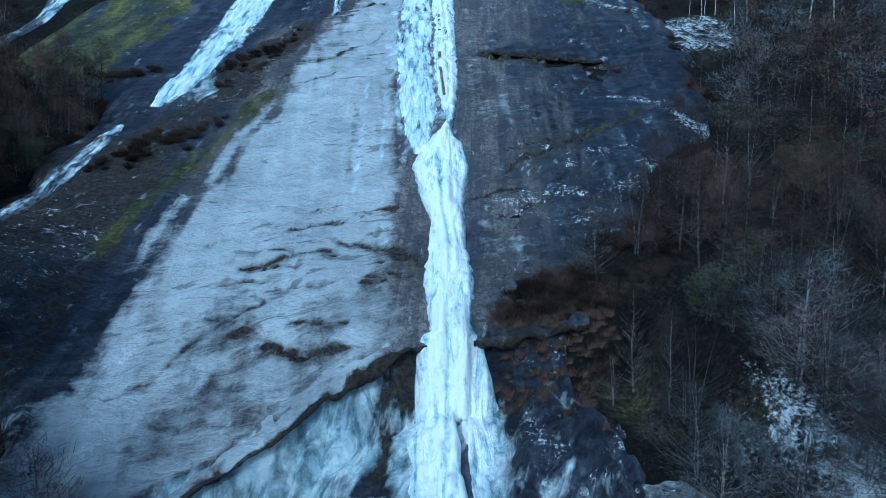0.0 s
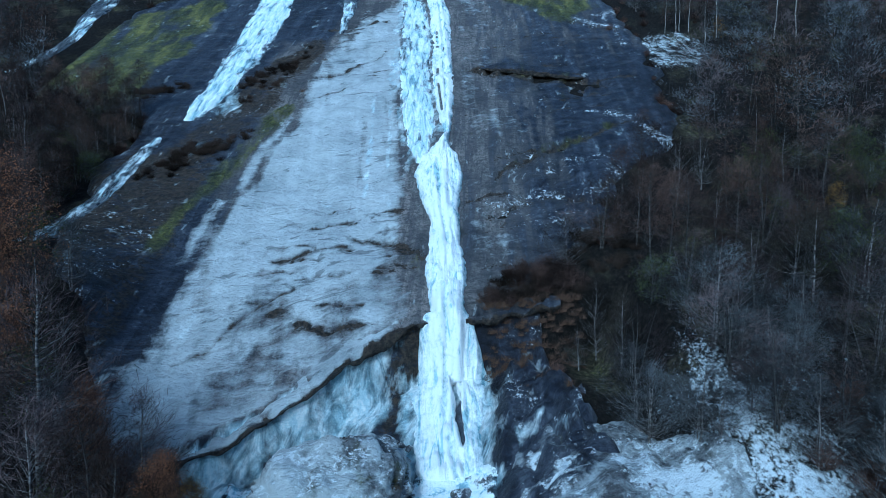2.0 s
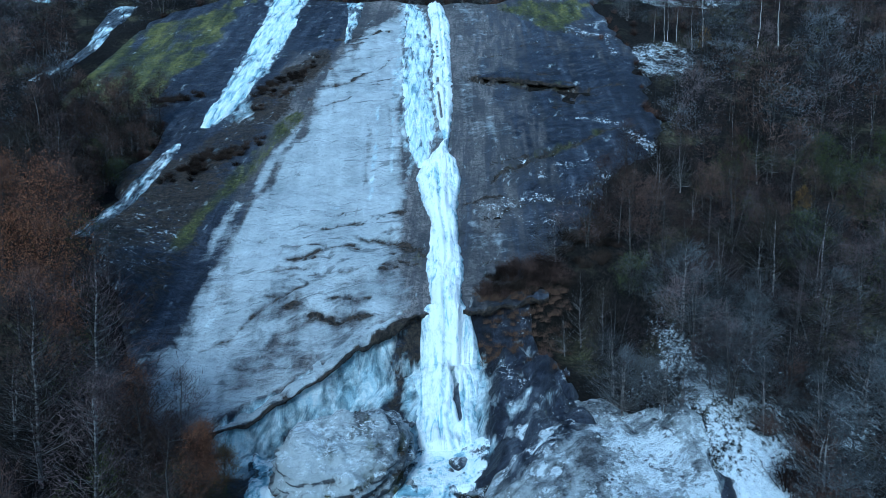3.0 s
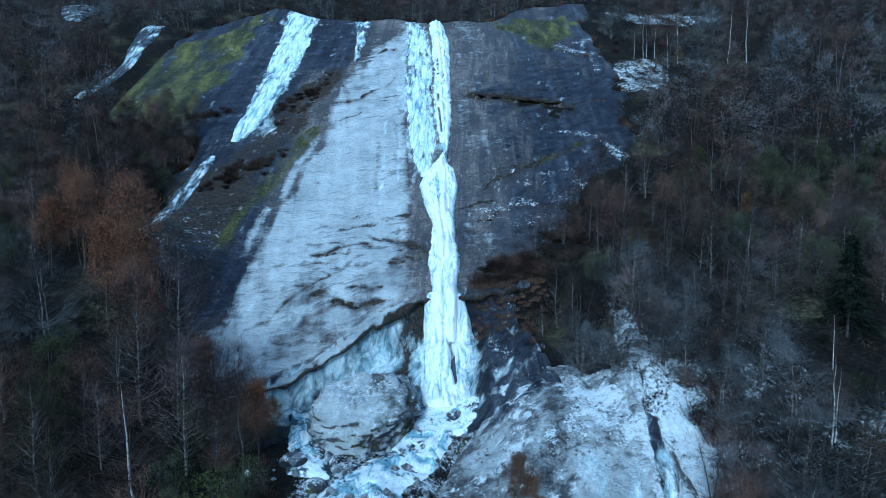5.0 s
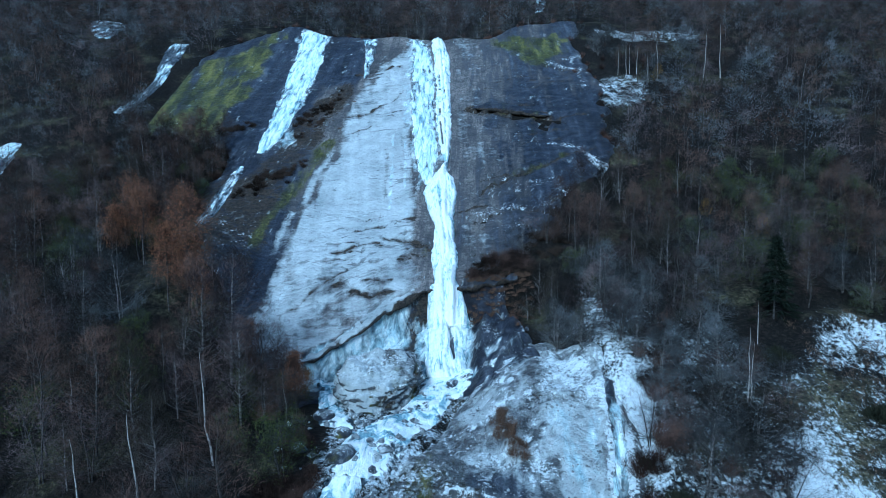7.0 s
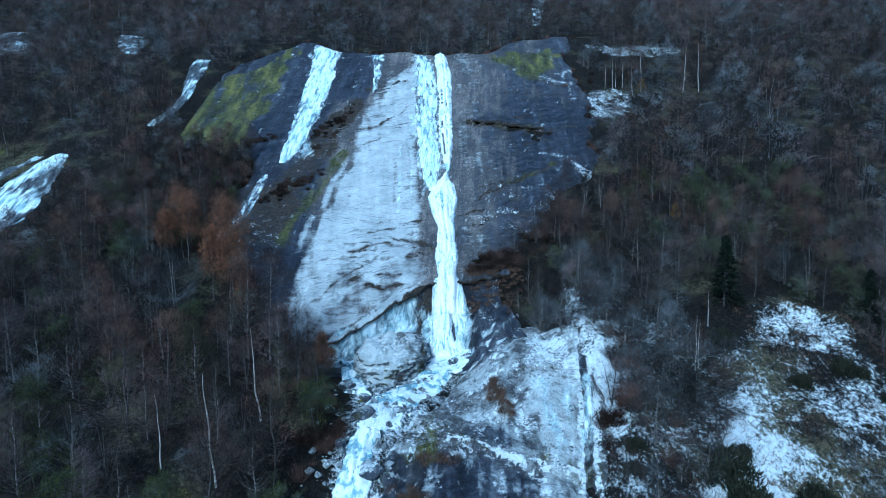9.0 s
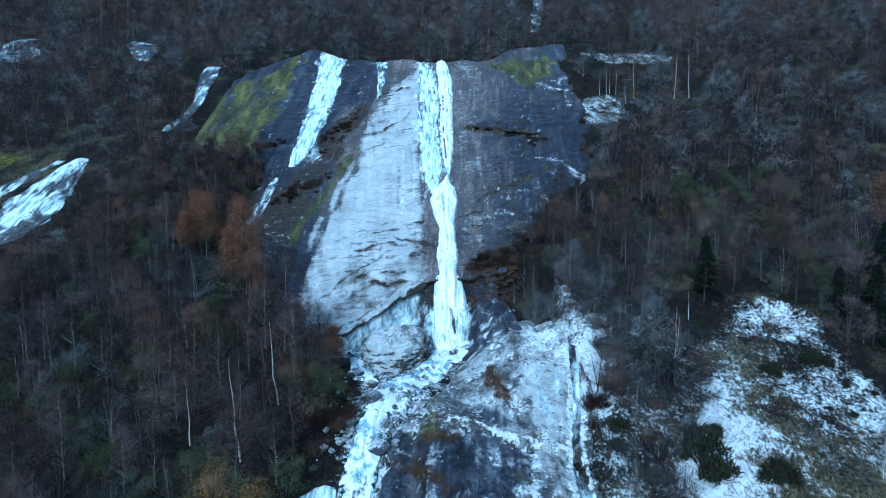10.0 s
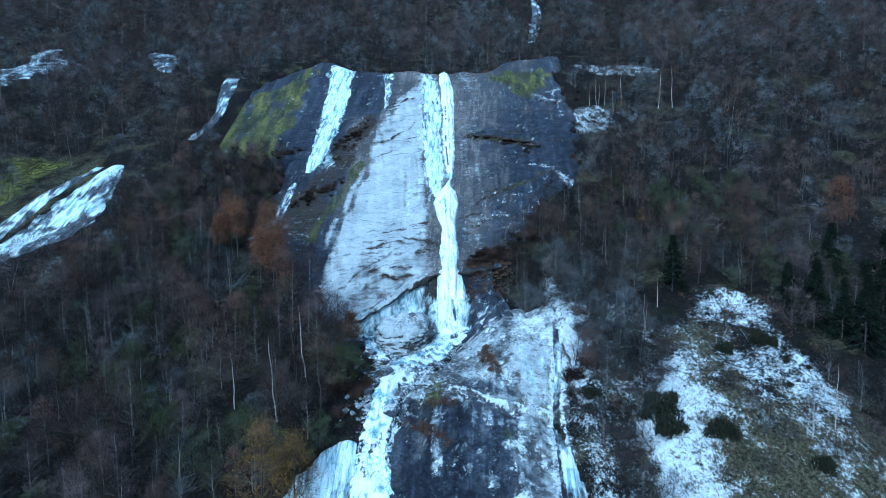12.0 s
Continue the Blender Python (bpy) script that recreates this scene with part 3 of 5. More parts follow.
def mound_layers(x, y):
    n, n2, n3 = grain(x, y, 5.0, 4), grain(x, y, 2.0, 6), grain(x, y, 0.9, 2, 3)
    down = grain(x * 2.0 + 0.1 * y, y / 5.0, 3.0, 3, 4)
    slant = grain((x - y) * 0.9, (x + y) * 0.16, 2.2, 5, 4)  # bands that dip towards the fall
    face = ease(7.4, 5.6, y + 0.1 * x + 0.5 * n2)  # the steep lower face
    # painted shade: an oval with less frost and snow and the dark wet colour
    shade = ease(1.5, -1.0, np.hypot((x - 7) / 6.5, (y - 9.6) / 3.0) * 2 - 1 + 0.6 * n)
    blue = ease(-1.0, 1.8, span(x, y, [(7.5, 14, 17.2), (12, 13, 19.6), (20.5, 12, 19.6)]) + 1.2 * n2)
    pale = ease(3.4, 1.0, np.hypot(x - 5.2, (y - 24) * 0.8) + 1.5 * n2)
    rubbly = ease(1.0, -1.5, span(x, y, [(9, 3.5, 30), (20, 3.6, 30), (27, 4, 30), (40, 4, 30)]) + n) * (1 - face)
    banded = ease(-1, 1.5, span(x, y, [(29, 5, 12), (33, 6, 13.5), (40, 8, 16)]) + n)
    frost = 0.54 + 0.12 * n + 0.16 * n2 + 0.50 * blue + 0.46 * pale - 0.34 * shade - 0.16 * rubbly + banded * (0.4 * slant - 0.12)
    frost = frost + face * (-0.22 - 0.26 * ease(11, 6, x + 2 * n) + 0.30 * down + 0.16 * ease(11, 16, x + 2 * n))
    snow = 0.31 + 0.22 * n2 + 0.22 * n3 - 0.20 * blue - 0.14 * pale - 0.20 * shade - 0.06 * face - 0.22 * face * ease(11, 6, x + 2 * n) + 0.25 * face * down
    snow = np.maximum(snow, (0.52 + 0.18 * n2) * ease(-1, 1.5, span(x, y, [(20.6, 12.2, 19.5), (27, 12.5, 21), (34, 13, 18)]) + n2))
    d, s = along(x, y, [(a, b + 0.5) for a, b in VEIN])
    snow = np.maximum(snow, 0.78 * ease(0.55, 0.05, d + 0.3 * n2) * ease(-1, 2, x))
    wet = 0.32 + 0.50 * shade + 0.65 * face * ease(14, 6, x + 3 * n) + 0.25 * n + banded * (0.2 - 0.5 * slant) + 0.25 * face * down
    soil = 0.04 + 0.2 * n2 + 0.24 * rubbly - 0.3 * blue - 0.25 * face + 0.45 * ease(4.0, 0.8, np.hypot(x + 3.0, (y - 8) * 0.6) + n)
    rib, _ = along(x + 0.4 * n2, y, [(8.0, 20.5), (8.2, 17), (9.2, 13.5)])
    soil = np.maximum(soil, 0.85 * ease(1.5, 0.3, rib + 0.4 * n3))
    arch, _ = along(x, y, [(4.0, 28.5), (7.2, 27.4), (9.4, 23.5), (9.0, 21)])
    soil = np.maximum(soil, 0.55 * ease(1.1, 0.2, arch + 0.4 * n3))
    ledge, _ = along(x, y, [(11.5, 21.6), (14.3, 21.2), (18, 21.6)])
    soil = np.maximum(soil, 0.6 * ease(0.9, 0.2, ledge + 0.4 * n3))
    g, _ = along(x, y, CLEFT)
    wet = np.maximum(wet, 0.8 * ease(1.0, 0.4, g))
    snow = np.where(g < 0.55, 0.1, np.maximum(snow, (0.60 + 0.15 * n3) * ease(2.2, 1.1, g + 0.4 * n2)))
    frost = frost * ease(0.4, 1.0, g + 0.3 * n2)
    past = x - np.interp(y, [c[1] for c in CLEFT[::-1]], [c[0] for c in CLEFT[::-1]])
    snow = np.maximum(snow, (0.39 + 0.2 * n3 + 0.15 * n2) * ease(0.8, 1.4, past))
    frost = frost * (1 - 0.7 * ease(0.8, 1.4, past))
    glaze = (0.60 + 0.3 * n3) * ease(1.1, 0.3, g + 0.4 * n2 - 0.2) * (0.3 + 0.7 * ease(9, 12, y) * ease(22, 19, y)) + 0.42 * blue * (0.8 + 0.6 * down)
    moss = 0.40 * ease(3.4, 0.8, np.hypot(x + 2.5, y - 7.0)) + 0.1 + 0.12 * rubbly
    return {"frost": frost, "wet": wet, "moss": moss, "soil": soil, "snow": snow, "glaze": glaze}


CLEARING = [(-14, 33, 72), (0, 32, 70), (6, 36, 67), (10, 40, 68), (16, 43, 69), (24, 45.5, 68), (29, 51, 66), (34, 54, 59)]
GRASSY = [(-20, 30, 75), (-2, 32, 75), (3, 38, 60), (13, 45, 54), (22, 45, 49)]


def ground_layers(x, y):
    n = grain(x, y, 12.0, 1)
    clear = ease(-2, 3, span(x, y, CLEARING) + 2 * n)
    snow = np.where(x > 20, 0.06, 0.02) + (0.335 + 0.10 * grain(x, y, 3.0, 4, 3)) * clear + 0.08 * n + 0.06 * ease(56, 62, x) * clear - 0.15 * ease(5, -3, y) * ease(33, 37, x)
    snow = snow + 0.25 * ease(20, 26, x) * ease(50, 38, x) * ease(45, 30, y) + 0.18 * ease(19, 21, x) * ease(27, 24, x) * ease(30, 22, y)
    snow = np.maximum(snow, 0.42 * ease(-1, 2, span(x, y, [(104, 44, 50), (109, 43.5, 56), (116, 44, 60), (121, 45, 61), (125, 47, 56)]) + 2 * n))
    snow = np.maximum(snow, 0.44 * ease(-1, 2, span(x, y, [(147, 60, 84), (151, 54, 88), (155, 52, 80)]) + 2 * n))
    snow = snow + 0.06 * ease(15, 19, x) * ease(48, 36, x) * ease(24, 29, y) * ease(46, 38, y)
    snow = np.where(x < 12, np.maximum(snow, 0.45 * ease(40, 36, y) * ease(-17, -13, x)), snow)
    snow = snow + 0.22 * ease(10, 14, x) * ease(29, 24, x) * ease(10, 18, y) * ease(46, 38, y)
    grass = 0.15 + 0.75 * ease(-3, 3, span(x, y, GRASSY) + 3 * n) + 0.5 * ease(-1, 3, span(x, y, [(60, -150, -116), (80, -150, -112), (100, -150, -108)]))
    moss = 0.62 * ease(-1, 3, span(x, y, [(70, -150, -130), (80, -150, -125), (95, -150, -120), (99, -150, -122)]) + 2 * n)
    return {"snow": snow * ease(200, 150, y) * ease(-40, -16, y + 5 * n), "grass": grass, "moss": moss}


def steps_between(points):
    out = [points[0][0]]
    for (a, s), (b, _) in zip(points[:-1], points[1:]):
        n = max(1, round((b - a) / s))
        out += list(np.linspace(a, b, n + 1)[1:])
    return np.array(out)


def ground_height(x, y):
    rough = 0.25 * grain(x, y, 3.0, 6, 3) + 0.5 * grain(x, y, 11.0, 7, 2)
    hidden = np.maximum(bare(x, y), mound_in(x, y) * (y < 40))
    bank = 1.2 * np.exp(-((span(x, y, CLEARING) - 1) / 2.0) ** 2) * ease(10, 30, y)
    return hill(x, y) + rough * (1 - hidden) + bank - 1.0 * hidden


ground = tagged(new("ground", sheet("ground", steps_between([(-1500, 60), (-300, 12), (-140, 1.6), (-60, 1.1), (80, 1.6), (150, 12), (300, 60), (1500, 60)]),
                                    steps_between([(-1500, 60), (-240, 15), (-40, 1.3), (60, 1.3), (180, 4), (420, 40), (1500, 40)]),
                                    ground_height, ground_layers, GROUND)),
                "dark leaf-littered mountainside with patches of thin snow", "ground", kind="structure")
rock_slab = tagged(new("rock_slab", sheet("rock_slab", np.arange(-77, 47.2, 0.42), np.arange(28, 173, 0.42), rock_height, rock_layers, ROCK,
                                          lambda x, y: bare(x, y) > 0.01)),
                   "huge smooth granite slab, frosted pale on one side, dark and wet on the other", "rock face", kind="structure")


def brow_lip(x0, x1, step=0.25):
    """The rounded lip of the slab, which hangs out over the wall below."""
    shape = np.array([(3.4, -0.55), (1.6, -0.2), (0.4, -0.12), (-0.4, -0.28), (-0.75, -0.62), (-0.7, -1.1), (0.5, -1.4), (0.4, -1.9), (0.9, -2.5), (2.2, -3.2)])
    xs = np.arange(x0, x1, step)
    X = np.repeat(xs[:, None], len(shape), 1)
    D, H = np.repeat(shape[None, :, 0], len(xs), 0), np.repeat(shape[None, :, 1], len(xs), 0)
    big = (0.85 + 0.45 * grain(X, X, 5.0, 2, 3)) * (0.35 + 0.65 * ease(x0, x0 + 6, X)) * (0.35 + 0.65 * ease(x1, x1 - 5, X))
    Y = brow(X) + 0.75 + D * big + 0.6 * grain(X, H * 2, 2.2, 4, 4)
    top = hill(X, brow(X) + 2.4) - 0.69 * 1.5
    Z = top - 0.12 + (H + 0.1) * big + 0.55 * grain(X + 3, H * 3 + D, 1.8, 6, 4) * ease(1.2, 0.0, D) + 0.69 * np.maximum(D, 0) * big
    # wet, soily rock below the lip, coloured darker still for the undercut's shade
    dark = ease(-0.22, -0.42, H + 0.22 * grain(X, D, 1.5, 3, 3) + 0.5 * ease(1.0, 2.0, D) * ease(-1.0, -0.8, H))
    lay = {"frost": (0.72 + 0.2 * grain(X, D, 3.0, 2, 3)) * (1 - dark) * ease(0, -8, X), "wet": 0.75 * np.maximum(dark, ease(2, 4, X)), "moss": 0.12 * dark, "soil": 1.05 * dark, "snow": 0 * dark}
    return mesh_from("brow", np.stack([X, Y, Z], -1).reshape(-1, 3), grid_faces(len(xs), len(shape)), [ROCK], True, lay)


def overhang(line, out, tall, step=0.4):
    """A lens of rock that hangs out of the slab over a black hollow."""
    p = np.array(line, float)
    far = np.concatenate([[0], np.cumsum(np.hypot(*np.diff(p, axis=0).T))])
    t = np.arange(0, far[-1] + 0.01, step)
    cx, cy = np.interp(t, far, p[:, 0]), np.interp(t, far, p[:, 1])
    cy = cy + 0.35 * grain(cx, cy, 3.0, 4, 3)
    body = np.sin(np.pi * np.clip(t / far[-1], 0.02, 0.98)) ** 0.6 * (1 + 0.35 * grain(cx, cy, 4.0, 6, 3))
    shape = np.array([(2.2, 0.0), (1.0, 0.28), (0.0, 0.42), (-0.7, 0.3), (-0.95, 0.0), (-0.6, -0.25), (0.6, -0.35), (1.0, -0.6)])
    X = np.repeat(cx[:, None], len(shape), 1) + 0.2 * grain(cx[:, None] * 2 + shape[:, 0], cy[:, None], 1.5, 3, 3)
    Y = cy[:, None] + shape[:, 0] * out * body[:, None]
    Z = hill(X, cy[:, None] + 0 * X) + 0.25 + 0.66 * shape[:, 0] * out * body[:, None] + (shape[:, 1] * tall + 0.1) * body[:, None] + 0.12 * grain(X * 2, Y * 2, 1.5, 5, 3)
    # underside painted near black to stand in for shade in the hollow
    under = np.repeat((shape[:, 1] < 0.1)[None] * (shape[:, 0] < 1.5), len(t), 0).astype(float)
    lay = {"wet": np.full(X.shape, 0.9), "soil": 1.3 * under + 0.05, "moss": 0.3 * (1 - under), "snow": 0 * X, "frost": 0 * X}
    return mesh_from("overhang", np.stack([X, Y, Z], -1).reshape(-1, 3), grid_faces(len(t), len(shape)), [ROCK], True, lay)


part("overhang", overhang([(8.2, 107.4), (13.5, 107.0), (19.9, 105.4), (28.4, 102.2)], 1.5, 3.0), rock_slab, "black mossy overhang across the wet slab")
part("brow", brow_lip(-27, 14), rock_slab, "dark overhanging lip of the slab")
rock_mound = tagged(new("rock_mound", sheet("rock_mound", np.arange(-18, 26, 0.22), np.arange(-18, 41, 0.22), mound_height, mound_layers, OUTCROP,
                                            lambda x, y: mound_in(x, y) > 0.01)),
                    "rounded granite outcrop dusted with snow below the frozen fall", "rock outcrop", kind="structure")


def surface(x, y):
    """The top of whatever covers the hillside there."""
    x, y = np.asarray(x, float), np.asarray(y, float)
    z = np.atleast_1d(ground_height(x, y))
    x1, y1 = np.atleast_1d(x), np.atleast_1d(y)
    for on, top in ((bare(x1, y1) > 0.02, rock_height), ((mound_in(x1, y1) > 0.02) & (y1 < 40), mound_height)):
        if on.any():
            z[on] = np.maximum(z[on], top(x1[on], y1[on]))
    return z if np.ndim(x) else z[0]



# ---- ice ----
def ribbon(name, rows, thick, mat, step=0.45, seed=1, ridge=0.35, full=1.0, hole=None, thin=False, ragged=0.22, crease=None):
    """A sheet of ice that follows the rock; rows of y, left x, right x; thickest in the middle, uneven, its edges sunk in the rock."""
    r = np.array(sorted(rows), float)
    y = np.arange(r[0, 0], r[-1, 0] + 0.01, 0.1)
    mid = 0.5 * (np.interp(y, r[:, 0], r[:, 1]) + np.interp(y, r[:, 0], r[:, 2]))
    arc = np.concatenate([[0], np.cumsum(np.hypot(np.diff(y), np.diff(hill(mid, y))))])
    ny = max(4, int(arc[-1] / step))
    ys = np.interp(np.linspace(0, arc[-1], ny), arc, y)
    xl, xr = np.interp(ys, r[:, 0], r[:, 1]), np.interp(ys, r[:, 0], r[:, 2])
    nx = max(6, int((xr - xl).max() / (step * 0.7)))
    u = np.linspace(-1, 1, nx)[None]
    Y = np.repeat(ys[:, None], nx, 1)
    jag = 0.16 * grain(Y * 3.1 + 40 * seed, Y, 2.2, seed % 8, 3)
    X = 0.5 * (xl + xr)[:, None] + 0.5 * (xr - xl)[:, None] * u * (1 + 0.10 * grain(Y + 9 * u, Y, 3.5, 3, 4)) + jag + 0.14 * np.sign(u) * np.abs(u) ** 3 * grain(Y * 4 + 50 * u, Y * 3, 1.3, seed % 8, 3)
    e = 0.4
    gx = (hill(X + e, Y) - hill(X - e, Y)) / (2 * e)
    gy = (hill(X, Y + e) - hill(X, Y - e)) / (2 * e)
    n = np.stack([-gx, -gy, np.ones_like(gx)], -1)
    n /= np.linalg.norm(n, axis=-1, keepdims=True)
    dome = np.sqrt(np.clip(1 - u ** 2, 0, 1))
    ends = np.clip(np.minimum(np.arange(ny), ny - 1 - np.arange(ny)) / 3.0, 0, 1)[:, None]
    lift = thick * dome * (0.75 + 0.4 * grain(X * 2, Y, 7.0, seed, 3)) + ridge * dome * np.abs(grain(X * 4.0, Y, 4.5, 2, 3)) + 0.15 * ridge * grain(X, Y, 0.9, 5, 2)
    lift = lift * ends - 0.75 * (1 - dome) ** 2 - 0.5 * (1 - ends) + 0.3
    dent = np.zeros_like(X)
    if crease is not None:
        c = np.interp(ys, [q[0] for q in crease], [q[1] for q in crease])[:, None] + 0.12 * grain(Y * 2, Y, 1.5, 3, 3)
        dent = np.exp(-((X - c) / 0.26) ** 2) * ease(-0.6, 0.1, grain(X, Y, 3.0, 4, 2))
        lift = lift - 0.8 * dent + 0.3 * np.exp(-((X - c) / 0.9) ** 2) * dome
    if hole is not None:
        lift = lift - 3.0 * hole(X, Y, hill(X, Y))
    base = hill(X, Y)
    if thin:
        base, lift = surface(X.ravel(), Y.ravel()).reshape(X.shape), lift - 0.22
    v = np.stack([X, Y, base], -1) + n * lift[..., None]
    w = full * (0.30 + 0.75 * dome) - 0.5 * dent + ragged * grain(X, Y, 5.0, seed, 4)
    return mesh_from(name, v.reshape(-1, 3), grid_faces(ny, nx), [mat], True, {"thick": w})


def dark_gap(x, y, z):
    return ease(0.5, 0.2, np.abs(x - 2.1 + 0.18 * (z - 36) + 0.3 * grain(x, z, 1.2, 2, 3)) + 0.06 * np.abs(z - 37.5)) * ease(35.9, 36.6, z) * ease(40.4, 39.4, z)


def dark_slots(x, y, z):
    """Narrow open slots where the water still shows behind the ice."""
    c = np.interp(y, [86, 100, 128], [0.5, -0.5, -0.9])
    return 0.6 * ease(0.34, 0.1, np.abs(x - c)) * ease(-0.05, 0.2, grain(x, y, 2.5, 6, 3)) * ease(86, 90, y) * ease(130, 126, y)


waterfall = tagged(new("frozen_waterfall"), "tall blue-white frozen waterfall down the granite slab", "frozen waterfall")
part("ice_sheet", ribbon("ice_sheet", [(150, -11, -8), (146, -10.4, -5), (141, -10.1, -3.5), (130, -9.6, -2.3), (122, -9.5, -1.8), (105, -8.6, -1.6),
                                       (92, -7.6, -1.0), (85.6, -6.7, -0.6), (79.7, -5.3, -1.4), (76, -4, -1.7)], 0.1, THIN_ICE, 0.4, seed=2, ridge=0.3, full=0.74, thin=True), waterfall,
     "thin pale ice frozen to the rock")
part("ice_column", ribbon("ice_column", [(153, -3.6, -0.6), (146, -3.8, 1.2), (138, -3.1, 2.3), (127, -2.4, 2.6), (115, -1.9, 2.6), (98, -1.7, 2.7), (88, -0.4, 2.1), (83, 0.5, 1.5), (80.5, 0.7, 1.2)],
                          0.7, ICE, 0.3, 3, 0.45, 0.86, hole=dark_slots, crease=[(80, 0.9), (100, 0.9), (125, 0.4), (150, -1)]), waterfall)
part("ice_bulge", ribbon("ice_bulge", [(82, 0.6, 1.2), (79.8, -0.4, 1.4), (77.2, -3.0, 2.8), (74, -3.9, 3.7), (70.7, -3.4, 2.8), (67.5, -2.2, 2.5), (64.5, -1.5, 2.5), (60.5, -1.7, 2.7),
                                       (57, -2.1, 3.1), (54, -2.0, 3.0), (51, -1.3, 2.8), (49.5, -1.2, 3.0)], 1.0, ICE, 0.3, 4, 0.5, 0.86, crease=[(49, 0.4), (60, 0.9), (70, -0.2), (76, -0.4), (82, 0.9)]), waterfall)
part("ice_curtain", ribbon("ice_curtain", [(51.2, -1.3, 2.9), (50.6, -1.8, 3.6), (50.0, -2.6, 4.4), (49.4, -3.0, 4.9), (48.5, -3.1, 5.0), (45, -2.9, 4.8), (42, -2.6, 4.4), (39, -2.3, 4.2), (37, -1.6, 3.6)], 1.3, ICE, 0.3, 5, 0.7, 0.88,
                           hole=dark_gap, crease=[(37, 1.6), (44, 0.4), (51, 0.4)]), waterfall, "thick ragged ice curtain under the brow")
part("frozen_pool", ribbon("frozen_pool", [(39, -2.0, 4.2), (37, -3.4, 5.4), (34, -4.0, 5.0), (31, -4.6, 2.6)], 0.25, STREAM_ICE, 0.3, 7, 0.05, 0.92), waterfall)

side_fall = tagged(new("frozen_side_fall"), "pale ribbed ice fall beside a mossy rock", "frozen waterfall")
part("ice_sheet", ribbon("ice_sheet", [(160, -50.5, -41), (150, -49, -38.5), (133, -47.4, -36.8), (115, -46.4, -37.2), (108, -46.0, -37.6), (103, -45.6, -38.6), (97, -45, -39.0), (91, -44.6, -40), (86, -44, -42.2)], 0.12, THIN_ICE, 0.4, 3, 0.3, 0.80, thin=True), side_fall)
part("ice_trickle", ribbon("ice_trickle", [(83.5, -47, -45.8), (80, -47.6, -44.9), (73, -48.2, -45.0), (67, -49.0, -45.2), (62, -50.2, -46.2), (55, -53, -48)], 0.05, THIN_ICE, 0.45, 4, 0.2, 0.44, thin=True), side_fall)

small_fall = tagged(new("ice_trickle", ribbon("ice_trickle", [(151, -27.5, -21), (143, -26, -21), (134, -24.5, -21.5), (121, -23.4, -22)], 0.05, THIN_ICE, 0.5, 5, 0.15, 0.5, thin=True)),
                    "thin frozen trickle on dark rock", "ice")
tagged(new("frozen_cascade", ribbon("frozen_cascade", [(37.5, -19.5, -13), (30, -18, -14), (22, -16, -10.5)], 0.2, STREAM_ICE, 0.3, 3, 0.3, 0.72, thin=True)),
       "milky frozen cascade beside a boulder", "ice")
stream = tagged(new("frozen_stream"), "white frozen stream running down between rocks", "frozen stream")
part("upper_reach", ribbon("upper_reach", [(33, -4, 3), (27, -8, 0.5), (22, -12, -2), (16, -13.5, -4.6), (12, -13, -6)], 0.2, STREAM_ICE, 0.3, 7, 0.4, 0.74, thin=True), stream)
part("ice_pool", ribbon("ice_pool", [(19, -11.5, -8.5), (16, -12.8, -7), (13, -12.4, -7.4), (11, -12, -9)], 0.35, ICE, 0.3, 2, 0.1), stream, "smooth white ice pool")
part("lower_reach", ribbon("lower_reach", [(12.5, -12.9, -7.4), (9, -13.0, -9.4), (5, -13.4, -8.6), (-1, -14.8, -9.0), (-8, -15, -7.5), (-18, -17, -7)], 0.3, STREAM_ICE, 0.3, 5, 0.5, 0.84, thin=True), stream)
gully_ice = tagged(new("frozen_gully"), "narrow gully filled with smooth blue ice beside the outcrop", "frozen stream")
part("upper_ice", ribbon("upper_ice", [(20.5, 21.3, 22.6), (17, 20.9, 22.6), (14, 20.2, 21.7), (11, 19.3, 20.4), (9.6, 18.9, 19.5)], 0.1, THIN_ICE, 0.25, 3, 0.15, 0.74, thin=True), gully_ice)
part("lower_ice", ribbon("lower_ice", [(4.5, 18.3, 19.0), (0, 18.4, 20.2), (-6, 18.2, 21.4), (-14, 18, 22.5)], 0.1, THIN_ICE, 0.25, 6, 0.2, 0.64, thin=True), gully_ice)
left_ice = tagged(new("ice_slope"), "rock slope glazed with two broad tongues of pale ice among trees", "ice")
part("ice_tongue", ribbon("ice_tongue", [(92, -106.6, -103), (88, -109, -101.5), (82, -112, -99.5), (73, -114.6, -97.5), (66, -116, -97), (60, -117.5, -99), (54, -119, -103), (46, -122, -109)], 0.15, THIN_ICE, 0.45, 2, 0.3, 0.60, thin=True, ragged=0.5), left_ice)
part("ice_tongue", ribbon("ice_tongue", [(91, -110.5, -108.2), (84, -116.5, -112.6), (74, -121, -115.4), (64, -125, -117.6), (54, -129, -120.4), (46, -131, -124)], 0.12, THIN_ICE, 0.45, 5, 0.3, 0.56, thin=True, ragged=0.5), left_ice)
lower_ice = tagged(new("ice_slope"), "rock slope glazed with pale ice beside the stream", "ice")
part("ice_tongue", ribbon("ice_tongue", [(0.5, -16.2, -14.4), (-2, -20, -13.8), (-6, -24.5, -13.6), (-12, -28, -13), (-22, -32, -13)], 0.15, THIN_ICE, 0.35, 2, 0.2, 0.70, thin=True, ragged=0.3), lower_ice)
